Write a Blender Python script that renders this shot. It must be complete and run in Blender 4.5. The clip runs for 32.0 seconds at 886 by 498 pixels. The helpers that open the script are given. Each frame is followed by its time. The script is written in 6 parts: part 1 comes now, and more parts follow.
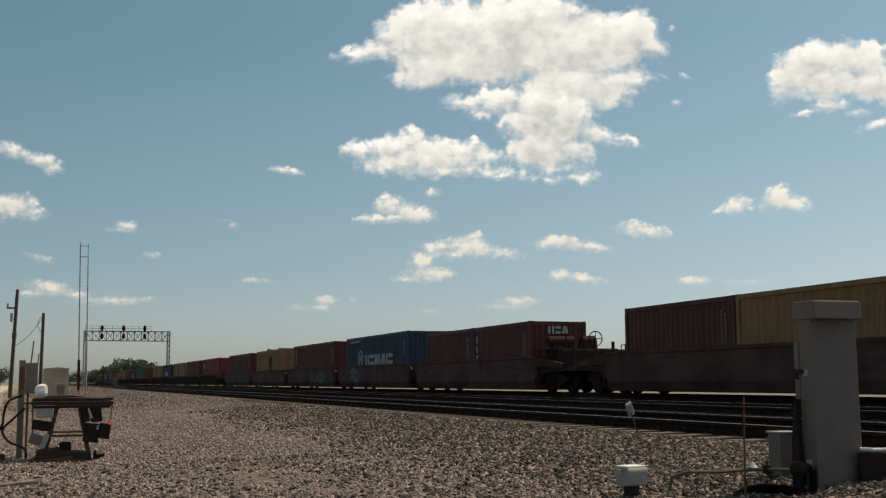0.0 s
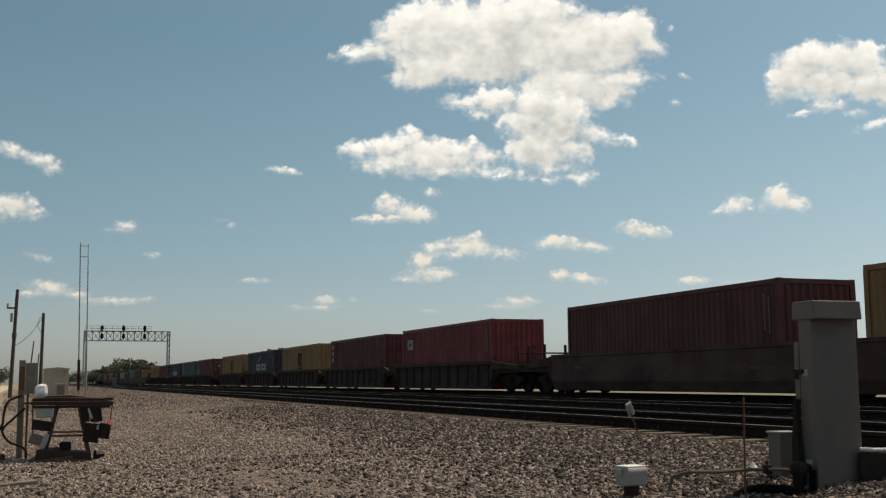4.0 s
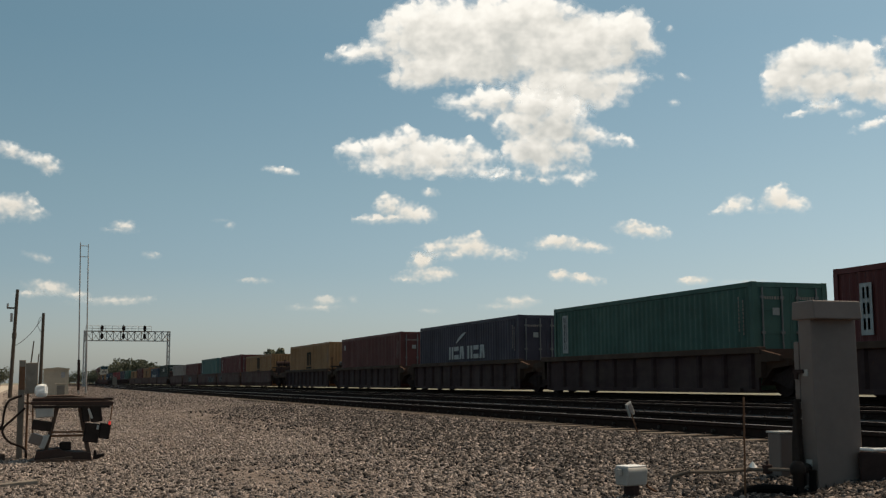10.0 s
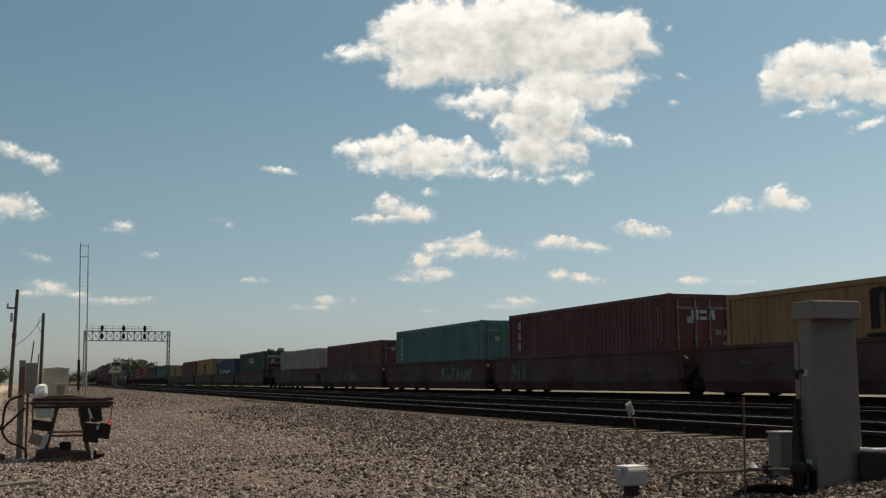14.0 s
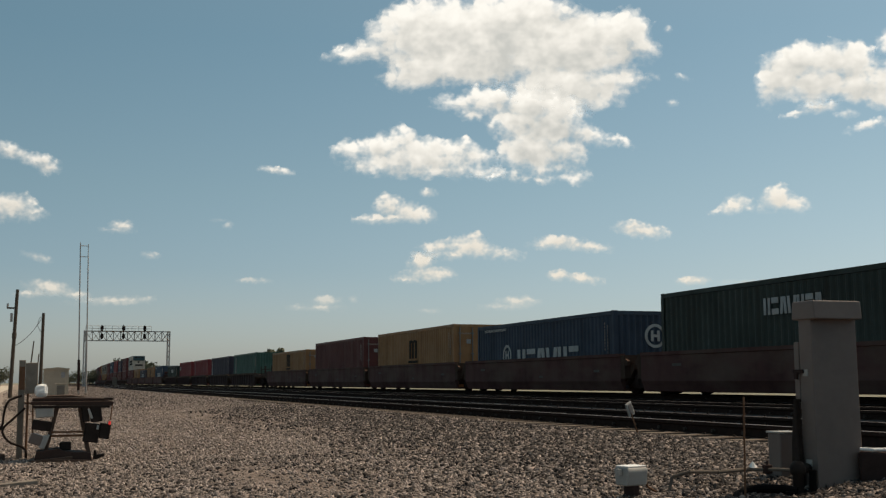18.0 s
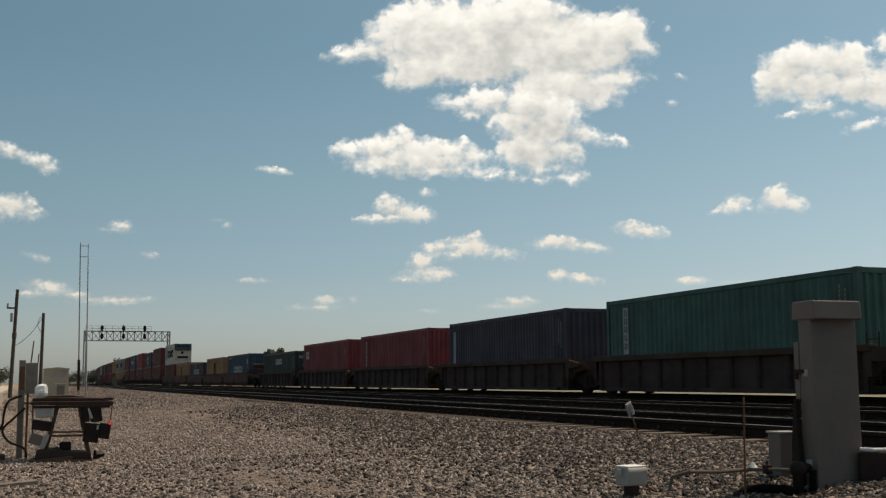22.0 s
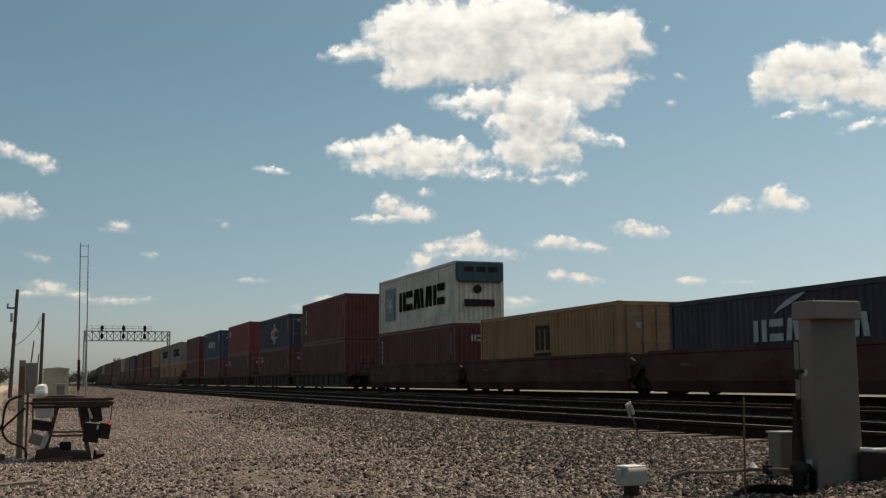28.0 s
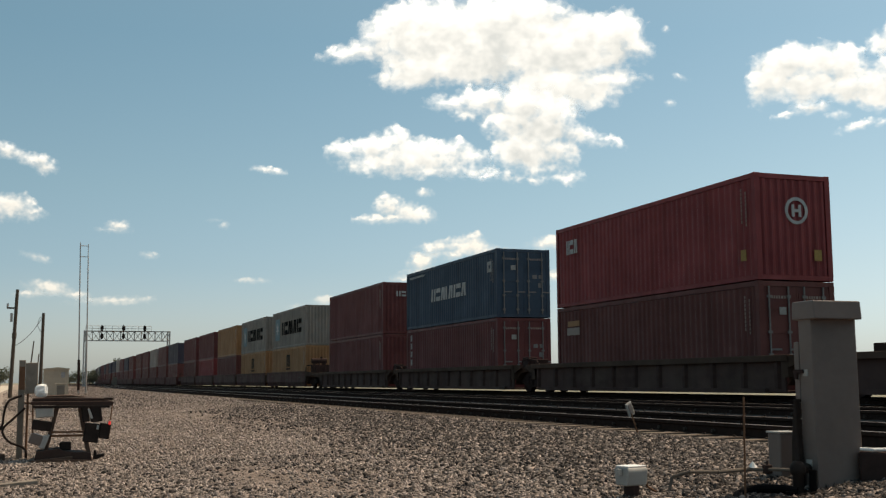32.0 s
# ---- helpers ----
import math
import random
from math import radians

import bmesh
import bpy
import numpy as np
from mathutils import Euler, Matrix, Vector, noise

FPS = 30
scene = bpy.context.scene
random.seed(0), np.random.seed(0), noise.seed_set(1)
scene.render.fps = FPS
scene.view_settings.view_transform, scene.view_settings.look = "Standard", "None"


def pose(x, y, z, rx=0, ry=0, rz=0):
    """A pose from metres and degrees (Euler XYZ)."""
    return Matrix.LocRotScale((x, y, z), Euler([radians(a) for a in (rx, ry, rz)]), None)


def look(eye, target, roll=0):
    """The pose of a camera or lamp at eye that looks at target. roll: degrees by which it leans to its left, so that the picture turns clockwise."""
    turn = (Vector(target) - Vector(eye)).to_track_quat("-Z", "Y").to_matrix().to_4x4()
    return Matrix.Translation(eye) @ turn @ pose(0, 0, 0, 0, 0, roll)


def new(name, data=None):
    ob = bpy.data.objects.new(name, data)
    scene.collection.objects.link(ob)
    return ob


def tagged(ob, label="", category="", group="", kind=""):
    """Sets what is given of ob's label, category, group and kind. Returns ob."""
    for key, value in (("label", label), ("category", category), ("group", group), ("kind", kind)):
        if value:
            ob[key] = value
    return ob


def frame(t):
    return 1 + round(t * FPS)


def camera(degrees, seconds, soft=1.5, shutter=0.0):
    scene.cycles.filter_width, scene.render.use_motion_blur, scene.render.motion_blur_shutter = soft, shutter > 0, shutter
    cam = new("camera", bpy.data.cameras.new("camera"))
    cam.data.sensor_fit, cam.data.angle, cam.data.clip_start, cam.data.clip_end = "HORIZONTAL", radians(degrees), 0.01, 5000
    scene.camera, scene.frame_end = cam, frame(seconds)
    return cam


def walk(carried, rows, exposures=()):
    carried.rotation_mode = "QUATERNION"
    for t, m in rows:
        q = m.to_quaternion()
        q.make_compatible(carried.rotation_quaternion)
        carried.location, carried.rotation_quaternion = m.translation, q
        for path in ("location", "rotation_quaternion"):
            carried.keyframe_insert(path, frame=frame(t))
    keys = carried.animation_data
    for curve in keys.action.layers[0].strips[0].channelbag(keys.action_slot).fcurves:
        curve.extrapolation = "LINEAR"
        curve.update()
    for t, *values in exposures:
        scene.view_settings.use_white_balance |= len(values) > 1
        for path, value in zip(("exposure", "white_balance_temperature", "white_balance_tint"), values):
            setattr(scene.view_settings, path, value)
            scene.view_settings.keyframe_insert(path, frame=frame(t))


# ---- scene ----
cam = camera(43.77, 32.0, 1.3)
EYE = Vector((0.0, 0.0, 0.47))          # z = 0 is the top of the rails
YAW, TILT, LEAN = 0.3473, 0.1188, -0.327
AIM = Vector((-math.cos(YAW) * math.cos(TILT), math.sin(YAW) * math.cos(TILT), math.sin(TILT)))
STAND = look(EYE, EYE + AIM, LEAN)
walk(cam, [(0.0, STAND), (32.0, STAND)], [(0.0, 0.0, 8150, 7.5), (8.0, 0.0, 8150, 7.5), (16.0, 0.0, 8150, 7.5), (24.0, 0.0, 8150, 7.5), (28.0, 0.02, 8150, 7.5), (29.0, 0.2, 8150, 7.5), (30.0, 0.28, 8150, 7.5), (31.0, 0.36, 8150, 7.5), (32.0, 0.36, 8150, 7.5)])

# ---- light ----
SUN_EL, SUN_AZ = radians(60), radians(98)   # azimuth from +x towards +y
world = bpy.data.worlds.new("sky")
scene.world = world
world.use_nodes = True
wn = world.node_tree
sky = wn.nodes.new("ShaderNodeTexSky")
sky.sky_type = "NISHITA"
sky.sun_disc = False
sky.sun_elevation = SUN_EL
sky.sun_rotation = radians(90) - SUN_AZ
sky.air_density, sky.dust_density, sky.ozone_density = 0.8, 6.0, 1.8
sky.altitude = 1500
haze = wn.nodes.new("ShaderNodeMix")           # even summer haze over the clear sky
haze.data_type = "RGBA"
haze.inputs[0].default_value, haze.inputs[7].default_value = 0.32, (1.12, 3.15, 4.35, 1.0)
wn.links.new(sky.outputs[0], haze.inputs[6])
# the air grows paler and warmer towards the horizon, and brighter towards the sun's side
sphere = wn.nodes.new("ShaderNodeTexCoord")
axes = wn.nodes.new("ShaderNodeSeparateXYZ")
wn.links.new(sphere.outputs["Generated"], axes.inputs[0])
# the last stop lifts and warms the unseen zenith to fill the shade
UPPER = ((0.17, (0.505, 0.52, 0.508)), (0.30, (0.435, 0.488, 0.495)), (0.48, (0.50, 0.51, 0.50)), (1.0, (0.80, 0.64, 0.56)))


def air(low):
    """The tint of the air from the horizon up to the zenith."""
    band = wn.nodes.new("ShaderNodeValToRGB")
    wn.links.new(axes.outputs["Z"], band.inputs[0])
    stops = low + UPPER
    for k, (at, tint) in enumerate(stops):
        stop = band.color_ramp.elements[0] if k == 0 else band.color_ramp.elements.new(at) if at < 1.0 else band.color_ramp.elements[len(stops) - 1]
        stop.position, stop.color = at, (*tint, 1.0)
    return band


away = air(((0.0, (0.76, 0.615, 0.59)), (0.04, (0.65, 0.57, 0.567)), (0.10, (0.525, 0.522, 0.53))))
toward = air(((0.0, (0.60, 0.56, 0.60)), (0.04, (0.56, 0.545, 0.575)), (0.10, (0.533, 0.526, 0.527))))
height = wn.nodes.new("ShaderNodeMix")
height.data_type = "RGBA"
turn = wn.nodes.new("ShaderNodeMapRange")
turn.inputs["From Min"].default_value, turn.inputs["From Max"].default_value = 0.05, 0.6
wn.links.new(axes.outputs["Y"], turn.inputs[0])
wn.links.new(turn.outputs[0], height.inputs[0])
wn.links.new(away.outputs[0], height.inputs[6])
wn.links.new(toward.outputs[0], height.inputs[7])
side = wn.nodes.new("ShaderNodeMapRange")
for key, value in (("From Min", -0.3), ("From Max", 0.8), ("To Min", 1.7), ("To Max", 2.28)):
    side.inputs[key].default_value = value
wn.links.new(axes.outputs["Y"], side.inputs[0])
tinted = wn.nodes.new("ShaderNodeVectorMath")
tinted.operation = "MULTIPLY"
wn.links.new(haze.outputs[2], tinted.inputs[0])
wn.links.new(height.outputs[2], tinted.inputs[1])
lit = wn.nodes.new("ShaderNodeVectorMath")
lit.operation = "SCALE"
wn.links.new(tinted.outputs[0], lit.inputs[0])
wn.links.new(side.outputs[0], lit.inputs["Scale"])
wn.links.new(lit.outputs[0], wn.nodes["Background"].inputs[0])
wn.nodes["Background"].inputs[1].default_value = 0.118
sun = new("sun", bpy.data.lights.new("sun", "SUN"))
sun.data.energy, sun.data.angle, sun.data.color = 2.85, radians(0.53), (1.0, 0.875, 0.775)
sun.matrix_world = look((0, 0, 60), Vector((0, 0, 60)) - 50 * Vector((math.cos(SUN_AZ) * math.cos(SUN_EL), math.sin(SUN_AZ) * math.cos(SUN_EL), math.sin(SUN_EL))))

# ---- materials ----
MATS = {}


def nodes_of(name):
    m = bpy.data.materials.new(name)
    m.use_nodes = True
    MATS[name] = m
    return m, m.node_tree, m.node_tree.nodes["Principled BSDF"]


def add(nt, kind, **values):
    n = nt.nodes.new(kind)
    for key, value in values.items():
        n.inputs[key].default_value = value
    return n


def mixed(nt, fac, a, b, mode="MIX"):
    n = nt.nodes.new("ShaderNodeMix")
    n.data_type, n.blend_type = "RGBA", mode
    for slot, v in ((0, fac), (6, a), (7, b)):
        if isinstance(v, (int, float, tuple)):
            n.inputs[slot].default_value = v
        else:
            nt.links.new(v, n.inputs[slot])
    return n.outputs[2]


def ramp(nt, source, lo, hi, a=0.0, b=1.0):
    n = add(nt, "ShaderNodeMapRange", **{"From Min": lo, "From Max": hi, "To Min": a, "To Max": b})
    nt.links.new(source, n.inputs[0])
    return n.outputs[0]


def noise_at(nt, scale, stretch=(1, 1, 1), detail=5.0, space="Object"):
    co = nt.nodes.new("ShaderNodeTexCoord")
    mp = nt.nodes.new("ShaderNodeMapping")
    mp.inputs["Scale"].default_value = stretch
    nt.links.new(co.outputs[space], mp.inputs[0])
    n = add(nt, "ShaderNodeTexNoise", Scale=scale, Detail=detail, Roughness=0.6)
    nt.links.new(mp.outputs[0], n.inputs["Vector"])
    return n.outputs[0]


def bumped(nt, bsdf, height, strength, distance):
    b = add(nt, "ShaderNodeBump", Strength=strength, Distance=distance)
    nt.links.new(height, b.inputs["Height"])
    nt.links.new(b.outputs[0], bsdf.inputs["Normal"])


def rgba(c):
    return (*c, 1.0)


def painted(name, colour, rough=0.5, rust=0.35, metal=0.0, rust_colour=(0.12, 0.06, 0.035), streak=(1, 1, 0.12), sheen=0.16, dust=0.0):
    """Weathered paint: fading, vertical dirt streaks, rust specks, road dust."""
    m, nt, bsdf = nodes_of(name)
    fade = noise_at(nt, 0.7)
    dirt = noise_at(nt, 2.2, streak)
    speck = noise_at(nt, 9.0)
    pale = tuple(min(1.0, c * 1.12 + 0.012) for c in colour)
    dark = tuple(c * 0.72 for c in colour)
    c = mixed(nt, ramp(nt, fade, 0.3, 0.7), rgba(dark), rgba(pale))
    c = mixed(nt, ramp(nt, dirt, 0.52, 0.78, 0.0, 0.38), c, rgba((0.045, 0.028, 0.02)))
    c = mixed(nt, ramp(nt, speck, 0.62, 0.72, 0.0, rust), c, rgba(rust_colour))
    if dust:
        film = noise_at(nt, 1.1, (0.45, 1, 1.3), detail=7.0)
        c = mixed(nt, ramp(nt, film, 0.44, 0.7, 0.0, dust), c, rgba((0.16, 0.115, 0.09)))
    info = nt.nodes.new("ShaderNodeObjectInfo")
    c = mixed(nt, ramp(nt, info.outputs["Random"], 0, 1, 0.0, 0.18), c, rgba(tuple(x * 0.6 for x in colour)))
    nt.links.new(c, bsdf.inputs["Base Color"])
    nt.links.new(ramp(nt, dirt, 0.3, 0.7, rough - 0.08, rough + 0.2), bsdf.inputs["Roughness"])
    bsdf.inputs["Metallic"].default_value = metal
    bsdf.inputs["Specular IOR Level"].default_value = sheen
    bumped(nt, bsdf, speck, 0.25, 0.004)
    return m


def plain(name, colour, rough=0.6, metal=0.0, spread=0.25, scale=14.0, bump=0.2, space="Object"):
    m, nt, bsdf = nodes_of(name)
    n1, n2 = noise_at(nt, scale, space=space), noise_at(nt, scale * 0.13, space=space)
    c = mixed(nt, ramp(nt, n1, 0.3, 0.7), rgba(tuple(x * (1 - spread) for x in colour)), rgba(tuple(min(1, x * (1 + spread)) for x in colour)))
    c = mixed(nt, ramp(nt, n2, 0.42, 0.7, 0.0, 0.5), c, rgba(tuple(x * (1 - spread) for x in colour)))
    nt.links.new(c, bsdf.inputs["Base Color"])
    bsdf.inputs["Roughness"].default_value, bsdf.inputs["Metallic"].default_value = rough, metal
    bsdf.inputs["Specular IOR Level"].default_value = 0.25
    bumped(nt, bsdf, n1, bump, 0.01)
    return m


BROWN = painted("brown_paint", (0.135, 0.041, 0.035))
DARKRED = painted("dark_red_paint", (0.14, 0.037, 0.035))
RED = painted("red_paint", (0.245, 0.044, 0.045))
MUSTARD = painted("mustard_paint", (0.352, 0.175, 0.079))
BLUE = painted("blue_paint", (0.041, 0.066, 0.099))
NAVY = painted("navy_paint", (0.057, 0.047, 0.063))
TEAL = painted("teal_paint", (0.093, 0.166, 0.15))
DARKBLUE = painted("dark_blue_paint", (0.040, 0.057, 0.083))
GREEN = painted("green_paint", (0.055, 0.118, 0.094))
DKGREEN = painted("dark_green_paint", (0.035, 0.046, 0.038))
WHITE = painted("white_paint", (0.25, 0.212, 0.182))
REEFER = painted("reefer_white", (0.62, 0.545, 0.465), 0.5, 0.55, dust=0.4)
GREY = painted("grey_paint", (0.33, 0.26, 0.225))
WELL_DARK = painted("well_dark", (0.068, 0.036, 0.034), 0.65, 0.6, sheen=0.05, dust=0.3)
WELL_BROWN = painted("well_brown", (0.104, 0.045, 0.039), 0.65, 0.6, sheen=0.05, dust=0.5)
WELL_RED = painted("well_red", (0.100, 0.028, 0.024), 0.6, 0.5, sheen=0.05, dust=0.35)
WELL_GREY = painted("well_grey", (0.083, 0.045, 0.038), 0.65, 0.6, sheen=0.05, dust=0.35)
CHORD = painted("chord_rust", (0.085, 0.05, 0.036), 0.7, 0.6, sheen=0.05)
IRON = plain("bogie_iron", (0.046, 0.029, 0.026), 0.8)
IRON.node_tree.nodes["Principled BSDF"].inputs["Specular IOR Level"].default_value = 0.05
RAIL_SIDE = plain("rail_rust", (0.036, 0.022, 0.018), 0.85)
RAIL_SIDE.node_tree.nodes["Principled BSDF"].inputs["Specular IOR Level"].default_value = 0.03
TANK = plain("tank_paint", (0.12, 0.098, 0.088), 0.6, scale=6)
CLIP = plain("rail_clip_steel", (0.055, 0.04, 0.033), 0.8)
RAIL_TOP = plain("rail_head", (0.145, 0.128, 0.122), 0.55, 0.6, 0.08)
TIE, nt, bsdf = nodes_of("tie_wood")     # near-black along most of the length, weathered pale at the near ends
co = nt.nodes.new("ShaderNodeTexCoord")
split = nt.nodes.new("ShaderNodeSeparateXYZ")
nt.links.new(co.outputs["Object"], split.inputs[0])
grain, waver = noise_at(nt, 7.0, (6, 0.7, 6)), noise_at(nt, 2.5)
ends = nt.nodes.new("ShaderNodeMath")
ends.operation = "MULTIPLY_ADD"
nt.links.new(waver, ends.inputs[0])
ends.inputs[1].default_value = 0.5
nt.links.new(split.outputs["Y"], ends.inputs[2])
pale_wood = mixed(nt, ramp(nt, grain, 0.35, 0.65), rgba((0.06, 0.047, 0.038)), rgba((0.24, 0.20, 0.168)))
nt.links.new(mixed(nt, ramp(nt, ends.outputs[0], -0.78, -0.55), pale_wood, rgba((0.022, 0.0155, 0.013))), bsdf.inputs["Base Color"])
bsdf.inputs["Roughness"].default_value = 0.9
bsdf.inputs["Specular IOR Level"].default_value = 0.03
bumped(nt, bsdf, grain, 0.4, 0.01)
TIE_DARK = plain("tie_dark_wood", (0.026, 0.0185, 0.016), 0.9, scale=6)
TIE_DARK.node_tree.nodes["Principled BSDF"].inputs["Specular IOR Level"].default_value = 0.03
LETTER = plain("white_lettering", (0.38, 0.38, 0.37), 0.6, scale=5)
INK = plain("black_lettering", (0.016, 0.012, 0.01), 0.95)
INK.node_tree.nodes["Principled BSDF"].inputs["Specular IOR Level"].default_value = 0.04
WORN_INK = plain("worn_black_lettering", (0.04, 0.026, 0.018), 0.95, scale=6)
YELLOW_MARK = plain("yellow_mark", (0.30, 0.19, 0.055), 0.6)
LOGO_TEAL = plain("pale_teal_logo", (0.115, 0.19, 0.21), 0.6)
LOGO_RED = plain("red_logo", (0.45, 0.05, 0.04), 0.6)
GALV = plain("galvanised_steel", (0.36, 0.345, 0.335), 0.6, 0.2)
ROD = plain("lock_rod_steel", (0.19, 0.175, 0.168), 0.6, 0.2)
PLACARD = plain("placard_paper", (0.3, 0.29, 0.27), 0.7)
CONDUIT = plain("conduit_brown", (0.13, 0.105, 0.085), 0.8)
CASE_GREY = plain("case_grey", (0.155, 0.122, 0.108), 0.45, scale=5, spread=0.12)
PALE_BOX = plain("pale_box", (0.33, 0.325, 0.305), 0.5, scale=6, spread=0.15)
BLACK = plain("black_plastic", (0.030, 0.022, 0.019), 0.6)
BLACK.node_tree.nodes["Principled BSDF"].inputs["Specular IOR Level"].default_value = 0.06
# darker than real rubber, with the shade round the case in the colour
SHADED_RUBBER = plain("shaded_rubber", (0.0065, 0.006, 0.006), 0.95)
SHADED_RUBBER.node_tree.nodes["Principled BSDF"].inputs["Specular IOR Level"].default_value = 0.05
RUSTY = plain("rusty_steel", (0.14, 0.07, 0.04), 0.85)
DARKWOOD = plain("dark_wood", (0.095, 0.06, 0.045), 0.85, scale=8)
DARKBOARD = plain("dark_board", (0.05, 0.029, 0.023), 0.85, scale=8)
POLEWOOD = plain("pole_wood", (0.075, 0.058, 0.045), 0.9, scale=8)
POSTWOOD = plain("grey_post_wood", (0.20, 0.17, 0.14), 0.9, scale=8)
BEIGE = plain("beige_panel", (0.44, 0.36, 0.275), 0.7, scale=3, spread=0.1)
SHEEN_WHITE = plain("white_plastic", (0.8, 0.8, 0.78), 0.4, spread=0.05)
LEAF = plain("leaf", (0.112, 0.118, 0.08), 0.7, scale=1.5, spread=0.4)
BARK = plain("bark", (0.09, 0.07, 0.055), 0.9, scale=5)

lamp_mat, nt, bsdf = nodes_of("red_lamp_glow")
bsdf.inputs["Base Color"].default_value = (0.6, 0.03, 0.03, 1)
bsdf.inputs["Emission Color"].default_value = (1.0, 0.06, 0.05, 1)
bsdf.inputs["Emission Strength"].default_value = 0.35

# stony ground: dusty fine gravel in the yard, dark coarse ballast towards the tracks
GROUND, nt, bsdf = nodes_of("stony_ground")
co = nt.nodes.new("ShaderNodeTexCoord")
split = nt.nodes.new("ShaderNodeSeparateXYZ")
nt.links.new(co.outputs["Object"], split.inputs[0])


def cells(scale, a, b):
    v = add(nt, "ShaderNodeTexVoronoi", Scale=scale)
    nt.links.new(co.outputs["Object"], v.inputs["Vector"])
    k = nt.nodes.new("ShaderNodeSeparateColor")
    nt.links.new(v.outputs["Color"], k.inputs[0])
    return v.outputs["Distance"], mixed(nt, k.outputs[0], rgba(a), rgba(b))


d1, coarse = cells(24.0, (0.018, 0.014, 0.012), (0.085, 0.068, 0.058))
d2, fine = cells(55.0, (0.10, 0.083, 0.074), (0.36, 0.295, 0.258))
broad, patch = noise_at(nt, 0.12), noise_at(nt, 0.45)
fine = mixed(nt, ramp(nt, patch, 0.42, 0.7, 0.0, 0.3), fine, rgba((0.26, 0.213, 0.186)))
fine = mixed(nt, ramp(nt, broad, 0.45, 0.7, 0.0, 0.35), fine, rgba((0.18, 0.148, 0.13)))
mottle = noise_at(nt, 5.0, detail=8.0)
drift = noise_at(nt, 0.9, (0.5, 1.6, 1), detail=9.0)
fine = mixed(nt, ramp(nt, drift, 0.46, 0.64, 0.0, 0.55), fine, rgba((0.125, 0.098, 0.083)))
fine = mixed(nt, ramp(nt, mottle, 0.42, 0.6, 0.0, 0.5), fine, rgba((0.125, 0.099, 0.087)))
edge = nt.nodes.new("ShaderNodeMath")
edge.operation = "MULTIPLY_ADD"
nt.links.new(patch, edge.inputs[0])
edge.inputs[1].default_value = 0.9
nt.links.new(split.outputs["Y"], edge.inputs[2])
verge = nt.nodes.new("ShaderNodeMath")
verge.operation = "MULTIPLY_ADD"
nt.links.new(drift, verge.inputs[0])
verge.inputs[1].default_value = 2.4
nt.links.new(split.outputs["Y"], verge.inputs[2])
fine = mixed(nt, ramp(nt, verge.outputs[0], 0.2, 1.3, 0.75, 0.0), fine, rgba((0.33, 0.275, 0.235)))     # pale dirt beside the road
dark_bed = mixed(nt, 0.85, coarse, rgba((0.021, 0.015, 0.0135)))     # darker bed between the rails
bed = mixed(nt, ramp(nt, split.outputs["Y"], 6.35, 6.6), coarse, dark_bed)
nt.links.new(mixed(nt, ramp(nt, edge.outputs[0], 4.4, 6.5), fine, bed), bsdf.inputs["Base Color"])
bsdf.inputs["Roughness"].default_value = 0.95
bsdf.inputs["Specular IOR Level"].default_value = 0.03
bumped(nt, bsdf, d1, 0.8, -0.035)

# stones, each with its own tone
def stone(name, dark, middle, light):
    m, nt, bsdf = nodes_of(name)
    geo = nt.nodes.new("ShaderNodeNewGeometry")
    tone = nt.nodes.new("ShaderNodeValToRGB")
    tone.color_ramp.elements[0].color = rgba(dark)
    tone.color_ramp.elements[1].color = rgba(light)
    tone.color_ramp.elements.new(0.6).color = rgba(middle)
    nt.links.new(geo.outputs["Random Per Island"], tone.inputs[0])
    grain = noise_at(nt, 60.0)
    nt.links.new(mixed(nt, ramp(nt, grain, 0.4, 0.7, 0.0, 0.4), tone.outputs[0], rgba(tuple(k * 0.8 for k in middle))), bsdf.inputs["Base Color"])
    bsdf.inputs["Roughness"].default_value = 0.92
    bumped(nt, bsdf, grain, 0.4, 0.01)
    return m


STONE = stone("ballast_stone", (0.009, 0.0068, 0.006), (0.045, 0.0355, 0.031), (0.345, 0.283, 0.25))
YARD_STONE = stone("yard_stone", (0.07, 0.057, 0.05), (0.24, 0.196, 0.171), (0.50, 0.42, 0.372))
FAR_STONE = stone("far_yard_stone", (0.075, 0.06, 0.053), (0.17, 0.137, 0.12), (0.31, 0.255, 0.224))
FIELD = plain("dry_grass_field", (0.21, 0.20, 0.145), 0.95, scale=1.2, spread=0.3)
ROADWAY = plain("pale_dirt", (0.5, 0.44, 0.36), 0.95, scale=1.5, spread=0.2)


